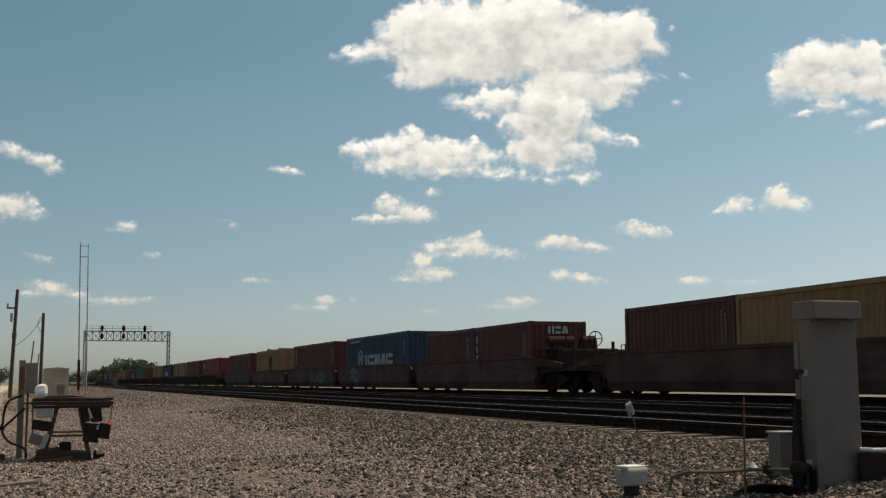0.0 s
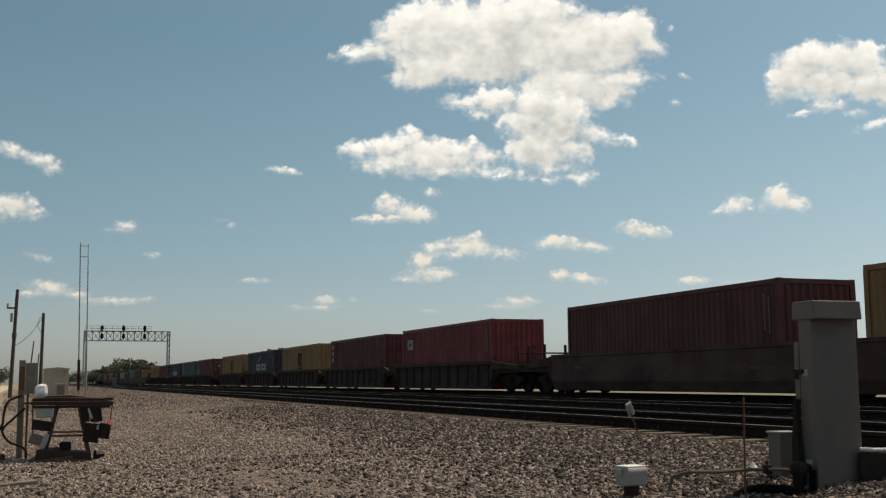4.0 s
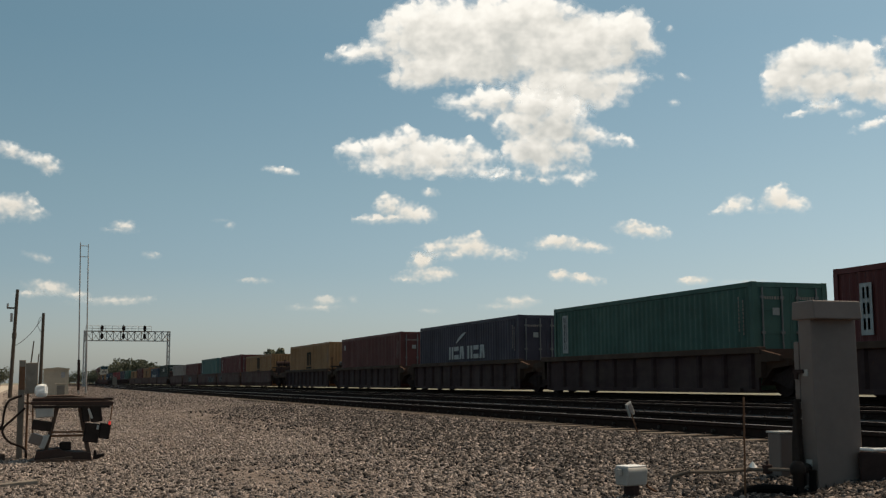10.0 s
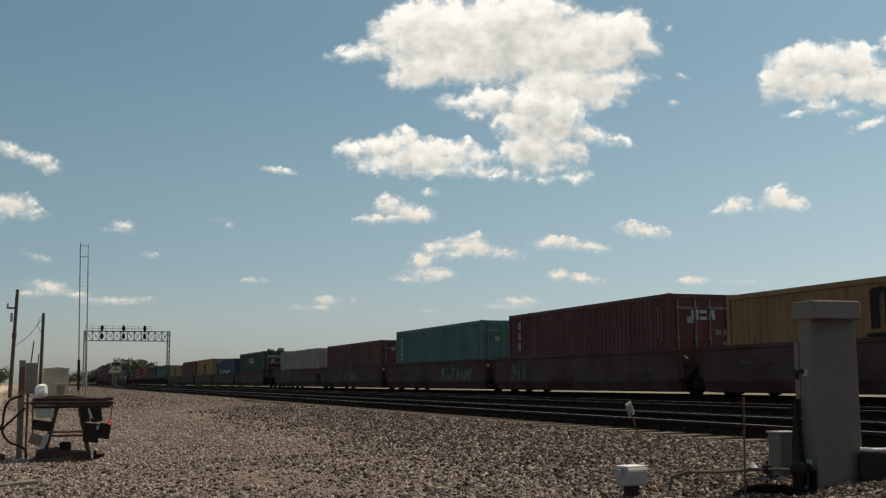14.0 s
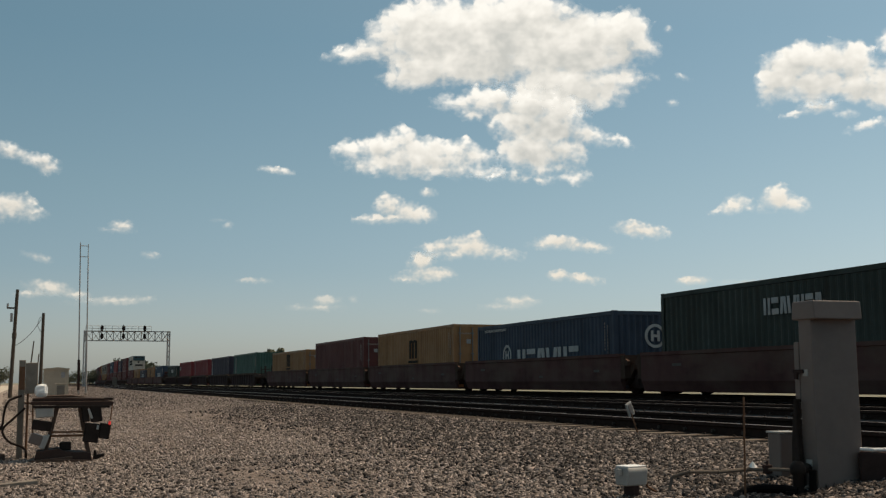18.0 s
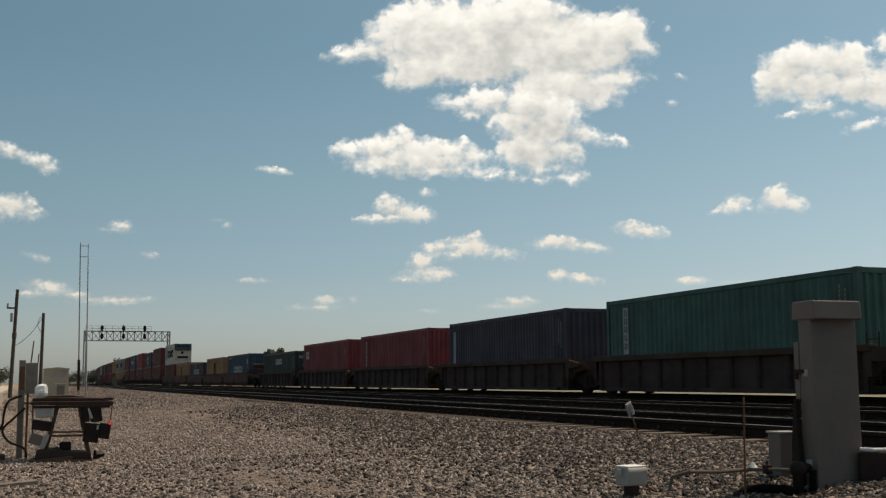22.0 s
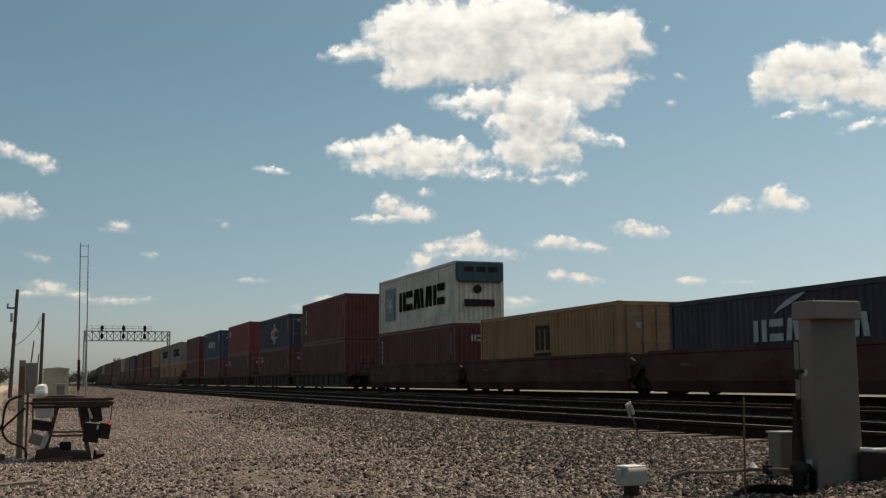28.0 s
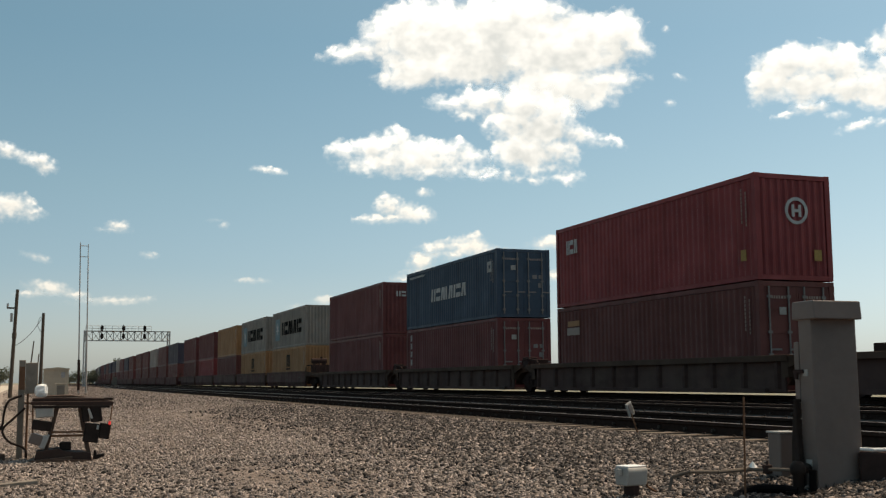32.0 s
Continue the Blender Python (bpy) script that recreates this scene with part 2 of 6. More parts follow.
# ---- building helpers ----
class Form:
    """Vertices and faces of one part."""

    def __init__(self):
        self.v, self.f = [], []

    def box(self, x0, x1, y0, y1, z0, z1, m=None):
        b = len(self.v)
        pts = [(x, y, z) for z in (z0, z1) for y in (y0, y1) for x in (x0, x1)]
        self.v += [tuple(m @ Vector(p)) for p in pts] if m else pts
        self.f += [tuple(b + i for i in q) for q in ((0, 2, 3, 1), (4, 5, 7, 6), (0, 1, 5, 4), (2, 6, 7, 3), (0, 4, 6, 2), (1, 3, 7, 5))]
        return self

    def tube(self, a, b, r0, r1=None, n=8):
        """A capped rod from a to b."""
        a, b = Vector(a), Vector(b)
        r1 = r0 if r1 is None else r1
        q = (b - a).to_track_quat("Z", "Y").to_matrix()
        i0 = len(self.v)
        for p, r in ((a, r0), (b, r1)):
            for i in range(n):
                w = 2 * math.pi * i / n
                self.v.append(tuple(p + q @ Vector((r * math.cos(w), r * math.sin(w), 0))))
        for i in range(n):
            j = (i + 1) % n
            self.f.append((i0 + i, i0 + j, i0 + n + j, i0 + n + i))
        self.f += [tuple(i0 + i for i in reversed(range(n))), tuple(i0 + n + i for i in range(n))]
        return self

    def prism(self, outline, axis, lo, hi):
        """An outline of (u, w) pairs drawn out along x, y or z."""
        i0, n = len(self.v), len(outline)
        for k in (lo, hi):
            for u, w in outline:
                self.v.append({"x": (k, u, w), "y": (u, k, w), "z": (u, w, k)}[axis])
        for i in range(n):
            j = (i + 1) % n
            self.f.append((i0 + i, i0 + j, i0 + n + j, i0 + n + i))
        self.f += [tuple(i0 + i for i in reversed(range(n))), tuple(i0 + n + i for i in range(n))]
        return self

    def path(self, pts, r, n=6):
        for a, b in zip(pts, pts[1:]):
            self.tube(a, b, r, n=n)
        return self

    def mesh(self, name, material, bevel=0.0, smooth=False):
        me = bpy.data.meshes.new(name)
        me.from_pydata(self.v, [], self.f)
        bm = bmesh.new()
        bm.from_mesh(me)
        bmesh.ops.recalc_face_normals(bm, faces=bm.faces)
        if bevel:
            bmesh.ops.bevel(bm, geom=[e for e in bm.edges if len(e.link_faces) == 2 and e.calc_face_angle(0) > 0.5], offset=bevel, segments=2, affect="EDGES", profile=0.5)
        if smooth:
            for f in bm.faces:
                f.smooth = len(f.verts) == 4
        bm.to_mesh(me)
        bm.free()
        me.materials.append(material)
        return me


CACHE = {}


def shared(key, build):
    if key not in CACHE:
        CACHE[key] = build()
    return CACHE[key]


def part(name, me, parent, label="", m=None):
    ob = new(name, me)
    ob.parent = parent
    if m is not None:
        ob.matrix_local = m
    return tagged(ob, label)


def thing(name, m, label, category, group="", kind=""):
    ob = new(name)
    ob.empty_display_size = 0.2
    ob.matrix_world = m
    return tagged(ob, label, category, group, kind)


def single(name, form, material, label, category, m=None, bevel=0.0, kind="", group="", smooth=False):
    ob = new(name, form.mesh(name, material, bevel, smooth))
    if m is not None:
        ob.matrix_world = m
    return tagged(ob, label, category, group, kind)


# ---- the line of the train track ----
TRAIN_Y, MID_Y, NEAR_Y = 18.96, 12.15, 7.70
BEND_X, BEND_R = -300.0, 5000.0
SPEED = 19.203


def on_line(s, y=TRAIN_Y, z=0.0):
    """The pose s metres along the line, which bends away in the distance."""
    if s > BEND_X:
        return pose(s, y, z)
    a = (BEND_X - s) / BEND_R
    r = BEND_R - (y - TRAIN_Y)
    return pose(BEND_X - r * math.sin(a), y + r * (1 - math.cos(a)), z, 0, 0, -math.degrees(a))

# ---- ground ----
def shift(x):
    x = max(x, -1600.0)
    return 0.0 if x > BEND_X else BEND_R * (1 - math.cos((BEND_X - x) / BEND_R))


def ground_z(y):
    """The height of the ground across the line, y from the camera."""
    knots = ((-4500, -0.45), (1.0, -0.45), (3.0, -0.36), (5.0, -0.2), (6.1, -0.142), (6.4, -0.155), (6.6, -0.2), (21.3, -0.2), (21.7, -0.25), (23.5, -0.75), (26.0, -0.8), (4500, -0.8))
    for (a, za), (b, zb) in zip(knots, knots[1:]):
        if a <= y <= b:
            return za + (zb - za) * (y - a) / (b - a)
    return -0.8


def hollow(x, y):
    """The gravel is dug away round the terminal case."""
    return -0.055 * math.exp(-((x + 5.75) / 0.75) ** 2 - ((y - 4.6) / 0.45) ** 2)


xs = [-4500, -3500, -2600, -2000, -1600] + list(range(-1500, -300, 60)) + list(range(-300, -60, 20)) + [-60 + 1.0 * i for i in range(53)] + [-7.5 + 0.25 * i for i in range(15)] + [-3.5 + i for i in range(12)] + [12, 20, 40, 80, 160, 320, 700, 1500, 3000, 4500]
ys = [-4500, -2000, -800, -300, -100, -40, -20, -12] + [-8 + 0.5 * i for i in range(24)] + [3.75 + 0.25 * i for i in range(6)] + [5.5, 6.0, 6.5, 7.0] + [7.6, 9, 10.5, 12, 14, 16, 18, 20, 21.3, 21.7, 23.5, 26, 30, 36, 45, 60, 90, 150, 300, 700, 1500, 2600, 4500]
g = Form()
for x in xs:
    for y in ys:
        bump = 0.012 * noise.noise(Vector((x * 0.3, y * 0.4, 0))) if -60 < x < 10 and -8 < y < 5.2 else 0.0
        g.v.append((x, y + (shift(x) if y > 3 else 0.0), ground_z(y) + bump + (hollow(x, y) if abs(x + 5.75) < 3 else 0.0)))
ny = len(ys)
g.f = [(i * ny + j, (i + 1) * ny + j, (i + 1) * ny + j + 1, i * ny + j + 1) for i in range(len(xs) - 1) for j in range(ny - 1)]
ground = single("ground", g, GROUND, "stony grey-brown gravel yard that slopes up to the railway ballast", "ground", kind="structure")
ground.data.materials.append(FIELD)
ground.data.materials.append(ROADWAY)
for p in ground.data.polygons:
    cx, cy, _ = p.center
    cy -= shift(cx)
    p.material_index = 1 if cy > 26 or cy < -40 or (cx < -700 and (cy < 3)) else 0

# ---- tracks ----
HEAD = ((-0.035, 0.0), (0.035, 0.0), (0.037, -0.035), (0.012, -0.05), (0.012, -0.135), (0.07, -0.15), (0.07, -0.17), (-0.07, -0.17), (-0.07, -0.15), (-0.012, -0.135), (-0.012, -0.05), (-0.037, -0.035))
STATIONS = [60, 20, -60, -140, -220, -300] + list(range(-350, -1601, -50))


def swerve(s, y):
    """The near track runs over into the middle one beyond ninety metres."""
    if abs(y - NEAR_Y) > 2 or s > -90:
        return y
    k = min(1.0, (-90 - s) / 170.0)
    return y + (MID_Y - NEAR_Y) * k * k * (3 - 2 * k)


def rail_mesh(y):
    fm = Form()
    stations = STATIONS if abs(y - NEAR_Y) > 2 else [60, 20, -60, -90, -110, -130, -150, -170, -190, -210, -230, -245]
    n = len(HEAD)
    for s in stations:
        m = on_line(s, swerve(s, y))
        fm.v += [tuple(m @ Vector((0, u, w))) for u, w in HEAD]
    for i in range(len(stations) - 1):
        for j in range(n):
            k = (j + 1) % n
            fm.f.append((i * n + j, i * n + k, (i + 1) * n + k, (i + 1) * n + j))
    fm.f += [tuple(range(n)), tuple((len(stations) - 1) * n + j for j in range(n))]
    me = fm.mesh("rail", RAIL_SIDE)
    me.materials.append(RAIL_TOP)
    for p in me.polygons:
        p.material_index = 1 if p.normal.z > 0.9 else 0
    return me


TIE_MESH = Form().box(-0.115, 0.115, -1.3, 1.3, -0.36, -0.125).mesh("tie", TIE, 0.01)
TIE_FAR_MESH = Form().box(-0.115, 0.115, -1.3, 1.3, -0.36, -0.165).mesh("tie", TIE_DARK, 0.01)
BOLT_MESH = Form().tube((0, 0, -0.09), (0, -0.045, -0.09), 0.022, n=6).tube((0, 0.14, -0.15), (0, 0.14, -0.11), 0.02, n=6).tube((0, -0.14, -0.15), (0, -0.14, -0.11), 0.02, n=6).mesh("rail_clip", CLIP)
TRACKS = []
for y, name in ((NEAR_Y, "near"), (MID_Y, "middle"), (TRAIN_Y, "far")):
    tr = thing("railway_track", pose(0, 0, 0), "rusty steel railway track on timber sleepers in ballast", "track", "railway tracks", "structure")
    TRACKS.append((tr, y))
    for side in (-0.7525, 0.7525):
        part("rail", rail_mesh(y + side), tr, "polished rail head on a rusty web")

# ---- containers ----
HC, LOW, WIDE = 2.896, 2.591, 2.438


def corrugated(length, height, depth=0.036, pitch=0.278):
    """A wall panel in the x-z plane, pressed into upright ribs towards -y."""
    fm = Form()
    n = max(2, round(length / pitch))
    p = length / n
    line = []
    for i in range(n):
        x = -length / 2 + i * p
        line += [(x, 0), (x + p * 0.26, 0), (x + p * 0.5, -depth), (x + p * 0.76, -depth)]
    line.append((length / 2, 0))
    for z in (0, height):
        fm.v += [(x, y, z) for x, y in line]
    k = len(line)
    fm.f = [(i, i + 1, k + i + 1, k + i) for i in range(k - 1)]
    return fm


def bars(widths, height, gap, slant=0.0, depth=0.012):
    """Plain upright bars in the x-z plane, one for each character."""
    fm = Form()
    x = -(sum(widths) + gap * (len(widths) - 1)) / 2
    for w in widths:
        b = len(fm.v)
        fm.box(x, x + w, -depth, 0, 0, height)
        fm.v[b:] = [(vx + slant * vz, vy, vz) for vx, vy, vz in fm.v[b:]]
        x += w + gap
    return fm


def ring(r0, r1, depth=0.012, n=28):
    fm = Form()
    for y in (0, -depth):
        for r in (r0, r1):
            fm.v += [(r * math.cos(2 * math.pi * i / n), y, r * math.sin(2 * math.pi * i / n)) for i in range(n)]
    for i in range(n):
        j = (i + 1) % n
        fm.f += [(2 * n + i, 2 * n + j, 3 * n + j, 3 * n + i), (i, j, 2 * n + j, 2 * n + i), (n + i, n + j, 3 * n + j, 3 * n + i)]
    return fm


def container(length, height, paint, ends, label, marks=(), far=False, flat=False):
    """A freight container, its base centre at the origin, its leading end at +x. ends: 'door' or 'wall' at +x."""
    ob = thing("shipping_container", Matrix(), label, "container", "containers on the train")
    key = (length, height, paint.name, flat)
    hl, hw, rail = length / 2, WIDE / 2, 0.13

    def posts():
        return Form().box(-0.075, 0.075, -0.08, 0.08, 0.12, height - 0.12).mesh("corner_post", paint)

    def casting():
        return Form().box(-0.09, 0.09, -0.085, 0.085, 0, 0.12).mesh("corner_casting", paint, 0.012)

    def side():
        return corrugated(length - 0.3, height - 0.3, 0.004 if flat else 0.036, 0.6 if flat else 0.278).mesh("side_panel", paint)

    def end():
        return corrugated(WIDE - 0.3, height - 0.3, 0.045, 0.25).mesh("end_panel", paint)

    def roof():
        fm = corrugated(length - 0.2, WIDE - 0.16, 0.02, 0.3)
        fm.v = [(x, z - (WIDE - 0.16) / 2, -y) for x, y, z in fm.v]
        return fm.mesh("roof_panel", paint)

    def long_rail():
        return Form().box(-hl + 0.09, hl - 0.09, -0.05, 0.05, 0, rail).mesh("side_rail", paint)

    def cross_rail():
        return Form().box(-0.06, 0.06, -hw + 0.085, hw - 0.085, 0, rail).mesh("end_rail", paint)

    def base():
        return Form().box(-hl + 0.15, hl - 0.15, -hw + 0.1, hw - 0.1, 0.05, 0.12).mesh("floor_pan", paint)

    def shell():
        fm = corrugated(length - 0.2, height - 0.2, 0.036, 0.55)
        a = list(fm.v), list(fm.f)
        out = Form()
        out.v = [(x, y - hw + 0.04, z + 0.1) for x, y, z in a[0]]
        k = len(out.v)
        out.v += [(x, hw - 0.04 - y, z + 0.1) for x, y, z in a[0]]
        out.f = a[1] + [tuple(k + i for i in q) for q in a[1]]
        out.box(-hl + 0.05, hl - 0.05, -hw + 0.06, hw - 0.06, 0.03, height - 0.04)
        for sx in (-1, 1):
            for sy in (-1, 1):
                out.box(sx * (hl - 0.08) - 0.08, sx * (hl - 0.08) + 0.08, sy * (hw - 0.08) - 0.08, sy * (hw - 0.08) + 0.08, 0, height)
        for z in (0, height - rail):
            for sy in (-1, 1):
                out.box(-hl + 0.16, hl - 0.16, sy * (hw - 0.05) - 0.045, sy * (hw - 0.05) + 0.045, z, z + rail)
        return out.mesh("container_shell", paint)

    if far:
        part("shell", shared(key + ("shell",), shell), ob)
    else:
        for sx in (-1, 1):
            for sy in (-1, 1):
                part("corner_post", shared(key + ("post",), posts), ob, m=pose(sx * (hl - 0.075), sy * (hw - 0.08), 0))
                for z in (0, height - 0.12):
                    part("corner_casting", shared(key + ("cast",), casting), ob, m=pose(sx * (hl - 0.09), sy * (hw - 0.085), z))
        for sy in (-1, 1):
            turn = 0 if sy < 0 else 180
            part("side_panel", shared(key + ("side",), side), ob, m=pose(0, sy * (hw - 0.045), 0.15, 0, 0, turn))
            for z in (0.01, height - rail - 0.01):
                part("side_rail", shared(key + ("rail",), long_rail), ob, m=pose(0, sy * (hw - 0.052), z))
        for sx in (-1, 1):
            for z in (0.012, height - rail - 0.012):
                part("end_rail", shared(key + ("erail",), cross_rail), ob, m=pose(sx * (hl - 0.065), 0, z))
        part("roof_panel", shared(key + ("roof",), roof), ob, m=pose(0, 0, height - 0.045))
        part("floor_pan", shared(key + ("floor",), base), ob)
        part("end_panel", shared(key + ("end",), end), ob, m=pose(-hl + 0.06, 0, 0.15, 0, 0, -90))
        if ends == "wall":
            part("end_panel", shared(key + ("end",), end), ob, m=pose(hl - 0.06, 0, 0.15, 0, 0, 90))
        else:
            def leaf():
                fm = Form().box(-0.56, 0.56, -0.02, 0.03, 0, height - 0.29)
                for k in range(4):
                    z = 0.1 + k * (height - 0.4) / 4
                    fm.box(-0.5, 0.5, -0.035, -0.02, z, z + (height - 0.4) / 4 - 0.16)
                return fm.mesh("door", paint)

            def rod():
                fm = Form().tube((0, -0.06, 0.0), (0, -0.06, height - 0.29), 0.026, n=6)
                for z in (0.15, 0.75, 1.35, height - 0.6):
                    fm.box(-0.06, 0.06, -0.085, -0.02, z, z + 0.07)
                return fm.box(-0.02, 0.34, -0.075, -0.05, 0.9, 0.95).mesh("lock_rod", ROD)
            for y in (-0.565, 0.565):
                d = part("door", shared(key + ("leaf",), leaf), ob, m=pose(hl - 0.05, y, 0.145, 0, 0, 90))
                for u in (-0.34, 0.28):
                    part("lock_rod", shared(key + ("rod",), rod), d, "dull grey lock rod", m=pose(u, 0, 0))
                if y < 0:
                    part("placard", shared("placard", lambda: bars((0.22,), 0.2, 0.0, depth=0.01).mesh("placard", PLACARD)), d, "pale paper placard", m=pose(0.1, -0.035, 1.85))
                else:
                    for u, v, key2, wide, tall in ((-0.05, 1.5, "plate_a", 0.2, 0.16), (0.22, 1.5, "plate_b", 0.16, 0.16), (0.2, 1.12, "plate_c", 0.18, 0.2)):
                        part("data_plate", shared(key2, lambda: bars((wide,), tall, 0.0, depth=0.01).mesh("data_plate", ROD)), d, "small pale data plate", m=pose(u, -0.036, v))
                part("serial_mark", shared("serial", lambda: bars((0.04, 0.04, 0.04, 0.04, 0.07, 0.04, 0.04, 0.04), 0.08, 0.035, depth=0.008).mesh("serial_mark", GREY)), d, "white serial lettering", m=pose(0.05, -0.037, height - 0.62))
        if not flat:
            part("serial_mark", shared("serial_column", lambda: column(9, 0.04, 0.08, GREY)), ob, "small white upright serial lettering", pose(hl - 0.62, -hw - 0.001, height - 0.35))
            part("serial_mark", shared("serial_column", lambda: None), ob, "small white upright serial lettering", pose(hl - 0.42, -hw - 0.001, height - 0.45))
    for name, me, where, text in marks:
        x, z, at_end = where
        m = pose(hl - 0.012, x, z, 0, 0, 90) if at_end else pose(x, -hw - 0.001 + 0.0, z)
        part(name, me, ob, text, m)
    return ob


def strokes(n, w, h, gap, slant):
    """A row of n characters, each as a plain pair of bars: upright, level or leaning."""
    fm = Form()
    pitch, body = 1.2 * w, 1.2 * w / (1 + gap * 0.6)
    bar, lip = 0.36 * body, 0.34 * h
    for i in range(n):
        x = (i - n / 2) * pitch + (pitch - body) / 2
        turn = i % 4
        if turn == 1:
            pieces = [(x, x + body, 0, lip, 0), (x, x + body, h - lip, h, 0)]
        else:
            lean = (0, 0, 0.16, -0.16)[turn] * body / h
            pieces = [(x, x + bar, 0, h, lean), (x + body - bar, x + body, 0, h, -lean)]
        for a, b, z0, z1, lean in pieces:
            k = len(fm.v)
            fm.box(a, b, -0.012, 0, z0, z1)
            fm.v[k:] = [(vx + (slant + lean) * vz, vy, vz) for vx, vy, vz in fm.v[k:]]
    return fm


# plain shapes that stand for the owners' marks
def word(n, w, h, material, slant=0.0, gap=0.35):
    return shared(("word", n, w, h, material.name, slant), lambda: strokes(n, w, h, gap, slant).mesh("lettering", material))


def column(n, w, h, material):
    def build():
        fm = Form()
        for i in range(n):
            for a, b in ((-w / 2, -w * 0.14), (w * 0.14, w / 2)):
                fm.box(a, b, -0.012, 0, -(i + 1) * h * 1.35, -(i + 1) * h * 1.35 + h)
        return fm.mesh("lettering", material)
    return shared(("column", n, w, h, material.name), build)


def mark_ring(r):
    def build():
        fm = ring(r * 0.76, r)
        fm.box(-r * 0.42, -r * 0.18, -0.012, 0, -r * 0.45, r * 0.45).box(r * 0.18, r * 0.42, -0.012, 0, -r * 0.45, r * 0.45).box(-r * 0.18, r * 0.18, -0.012, 0, -r * 0.1, r * 0.12)
        return fm.mesh("ring_mark", LETTER)
    return shared(("ring", r), build)


def arch_mark():
    def build():
        fm = Form()
        for x in (-0.6, -0.14, 0.32):
            fm.box(x, x + 0.27, -0.012, 0, 0, 0.8)
        fm.prism([(-0.62, 0.8), (0.64, 0.8), (0.58, 0.9), (0.2, 0.94), (0.02, 0.88), (-0.2, 0.94), (-0.56, 0.92)], "y", -0.012, 0)
        return fm.box(-0.75, 0.75, -0.012, 0, -0.22, -0.1).mesh("arch_mark", WORN_INK)
    return shared("arch", build)


def star_mark():
    def build():
        pts = []
        for i in range(14):
            r = 0.66 if i % 2 == 0 else 0.22
            a = math.pi / 2 + i * math.pi / 7
            pts.append((r * math.cos(a), r * math.sin(a)))
        fm = Form().prism(pts, "y", -0.028, -0.018)
        return fm.mesh("star_mark", LETTER)
    return shared("star", build)


def square_mark():
    return shared("square", lambda: Form().box(-0.85, 0.85, -0.016, 0, -0.86, 0.86).mesh("square_mark", LOGO_TEAL, 0.006))


def globe_mark():
    def build():
        fm = Form().prism([(0.86 * math.cos(2 * math.pi * i / 28), 0.86 * math.sin(2 * math.pi * i / 28)) for i in range(28)], "y", -0.014, 0)
        return fm.mesh("globe_mark", LETTER)
    return shared("globe", build)


def globe_patches():
    def build():
        fm = Form()
        for x, z, w, h in ((-0.6, 0.35, 0.5, 0.35), (0.05, 0.5, 0.45, 0.3), (-0.45, -0.75, 0.3, 0.4), (0.1, -0.85, 0.3, 0.5), (0.5, -0.6, 0.25, 0.3)):
            fm.box(x, x + w, -0.02, -0.014, z, z + h)
        return fm.mesh("globe_map", NAVY)
    return shared("patches", build)


def curl_mark():
    def build():
        fm = Form()
        pts = [(-0.43 + 0.135 * i, 0.02 + 0.45 * (i / 9) ** 0.75, 0.02 + 0.06 * math.sin(math.pi * i / 9)) for i in range(10)]
        for (x0, z0, w0), (x1, z1, w1) in zip(pts, pts[1:]):
            fm.prism([(x0, z0 - w0), (x1, z1 - w1), (x1, z1 + w1), (x0, z0 + w0)], "y", -0.012, 0)
        return fm.mesh("curl_mark", LETTER)
    return shared("curl", build)


def blue_marks(top=2.58, z=1.2, r=0.52):
    return [("lettering", word(6, 0.76, 0.6, LETTER), (0.85, z, False), "white painted lettering"), ("ring_mark", mark_ring(r), (-2.86, z + 0.4, False), "white ring emblem"),
            ("lettering", word(12, 0.16, 0.1, LETTER), (-4.1, top, False), "small white lettering"), ("ring_mark", mark_ring(0.4), (0.35, 1.75, True), "white ring emblem")]


def senator_marks():
    return [("lettering", word(7, 0.57, 0.6, LETTER, 0.12), (0.13, 1.18, False), "white painted lettering"), ("lettering", word(12, 0.16, 0.1, LETTER), (-4.4, 2.55, False), "small white lettering"),
            ("lettering", word(3, 0.14, 0.45, LETTER), (5.3, 1.95, False), "white serial lettering")]


def curl_marks():
    return [("lettering", word(3, 0.57, 0.57, LETTER), (-0.94, 1.26, False), "white painted lettering"), ("lettering", word(3, 0.6, 0.57, LETTER), (1.48, 1.26, False), "white painted lettering"),
            ("curl_mark", curl_mark(), (-0.55, 1.96, False), "white curl emblem")]


def green_marks(z=1.95):
    return [("lettering", word(7, 0.285, 0.44, LETTER), (0.2, z, False), "white painted lettering"), ("lettering", word(7, 0.14, 0.18, LETTER), (-0.3, z + 0.4, True), "white lettering")]


def star_marks():
    return [("lettering", word(6, 1.0, 1.0, INK), (1.16, 1.0, False), "black painted lettering"), ("square_mark", square_mark(), (-4.0, 1.49, False), "pale teal square emblem"),
            ("star_mark", star_mark(), (-4.0, 1.49, False), "white star emblem")]


def up_marks(n, w=0.2, h=0.3, x=-5.3, top=2.6):
    return [("lettering", column(n, w, h, LETTER), (x, top + 0.35 * h, False), "white upright lettering")]


def panel_marks(n, x, w=0.42, top=2.6, tall=1.35):
    """An upright white panel with dark lettering."""
    plate = shared(("plate", w, tall), lambda: Form().box(-w / 2, w / 2, -0.012, 0, -tall, 0).mesh("name_panel", LETTER))
    return [("name_panel", plate, (x, top, False), "upright white panel"), ("lettering", column(n, w * 0.55, tall / n / 1.5, DKGREEN), (x, top, False), "dark upright lettering")]


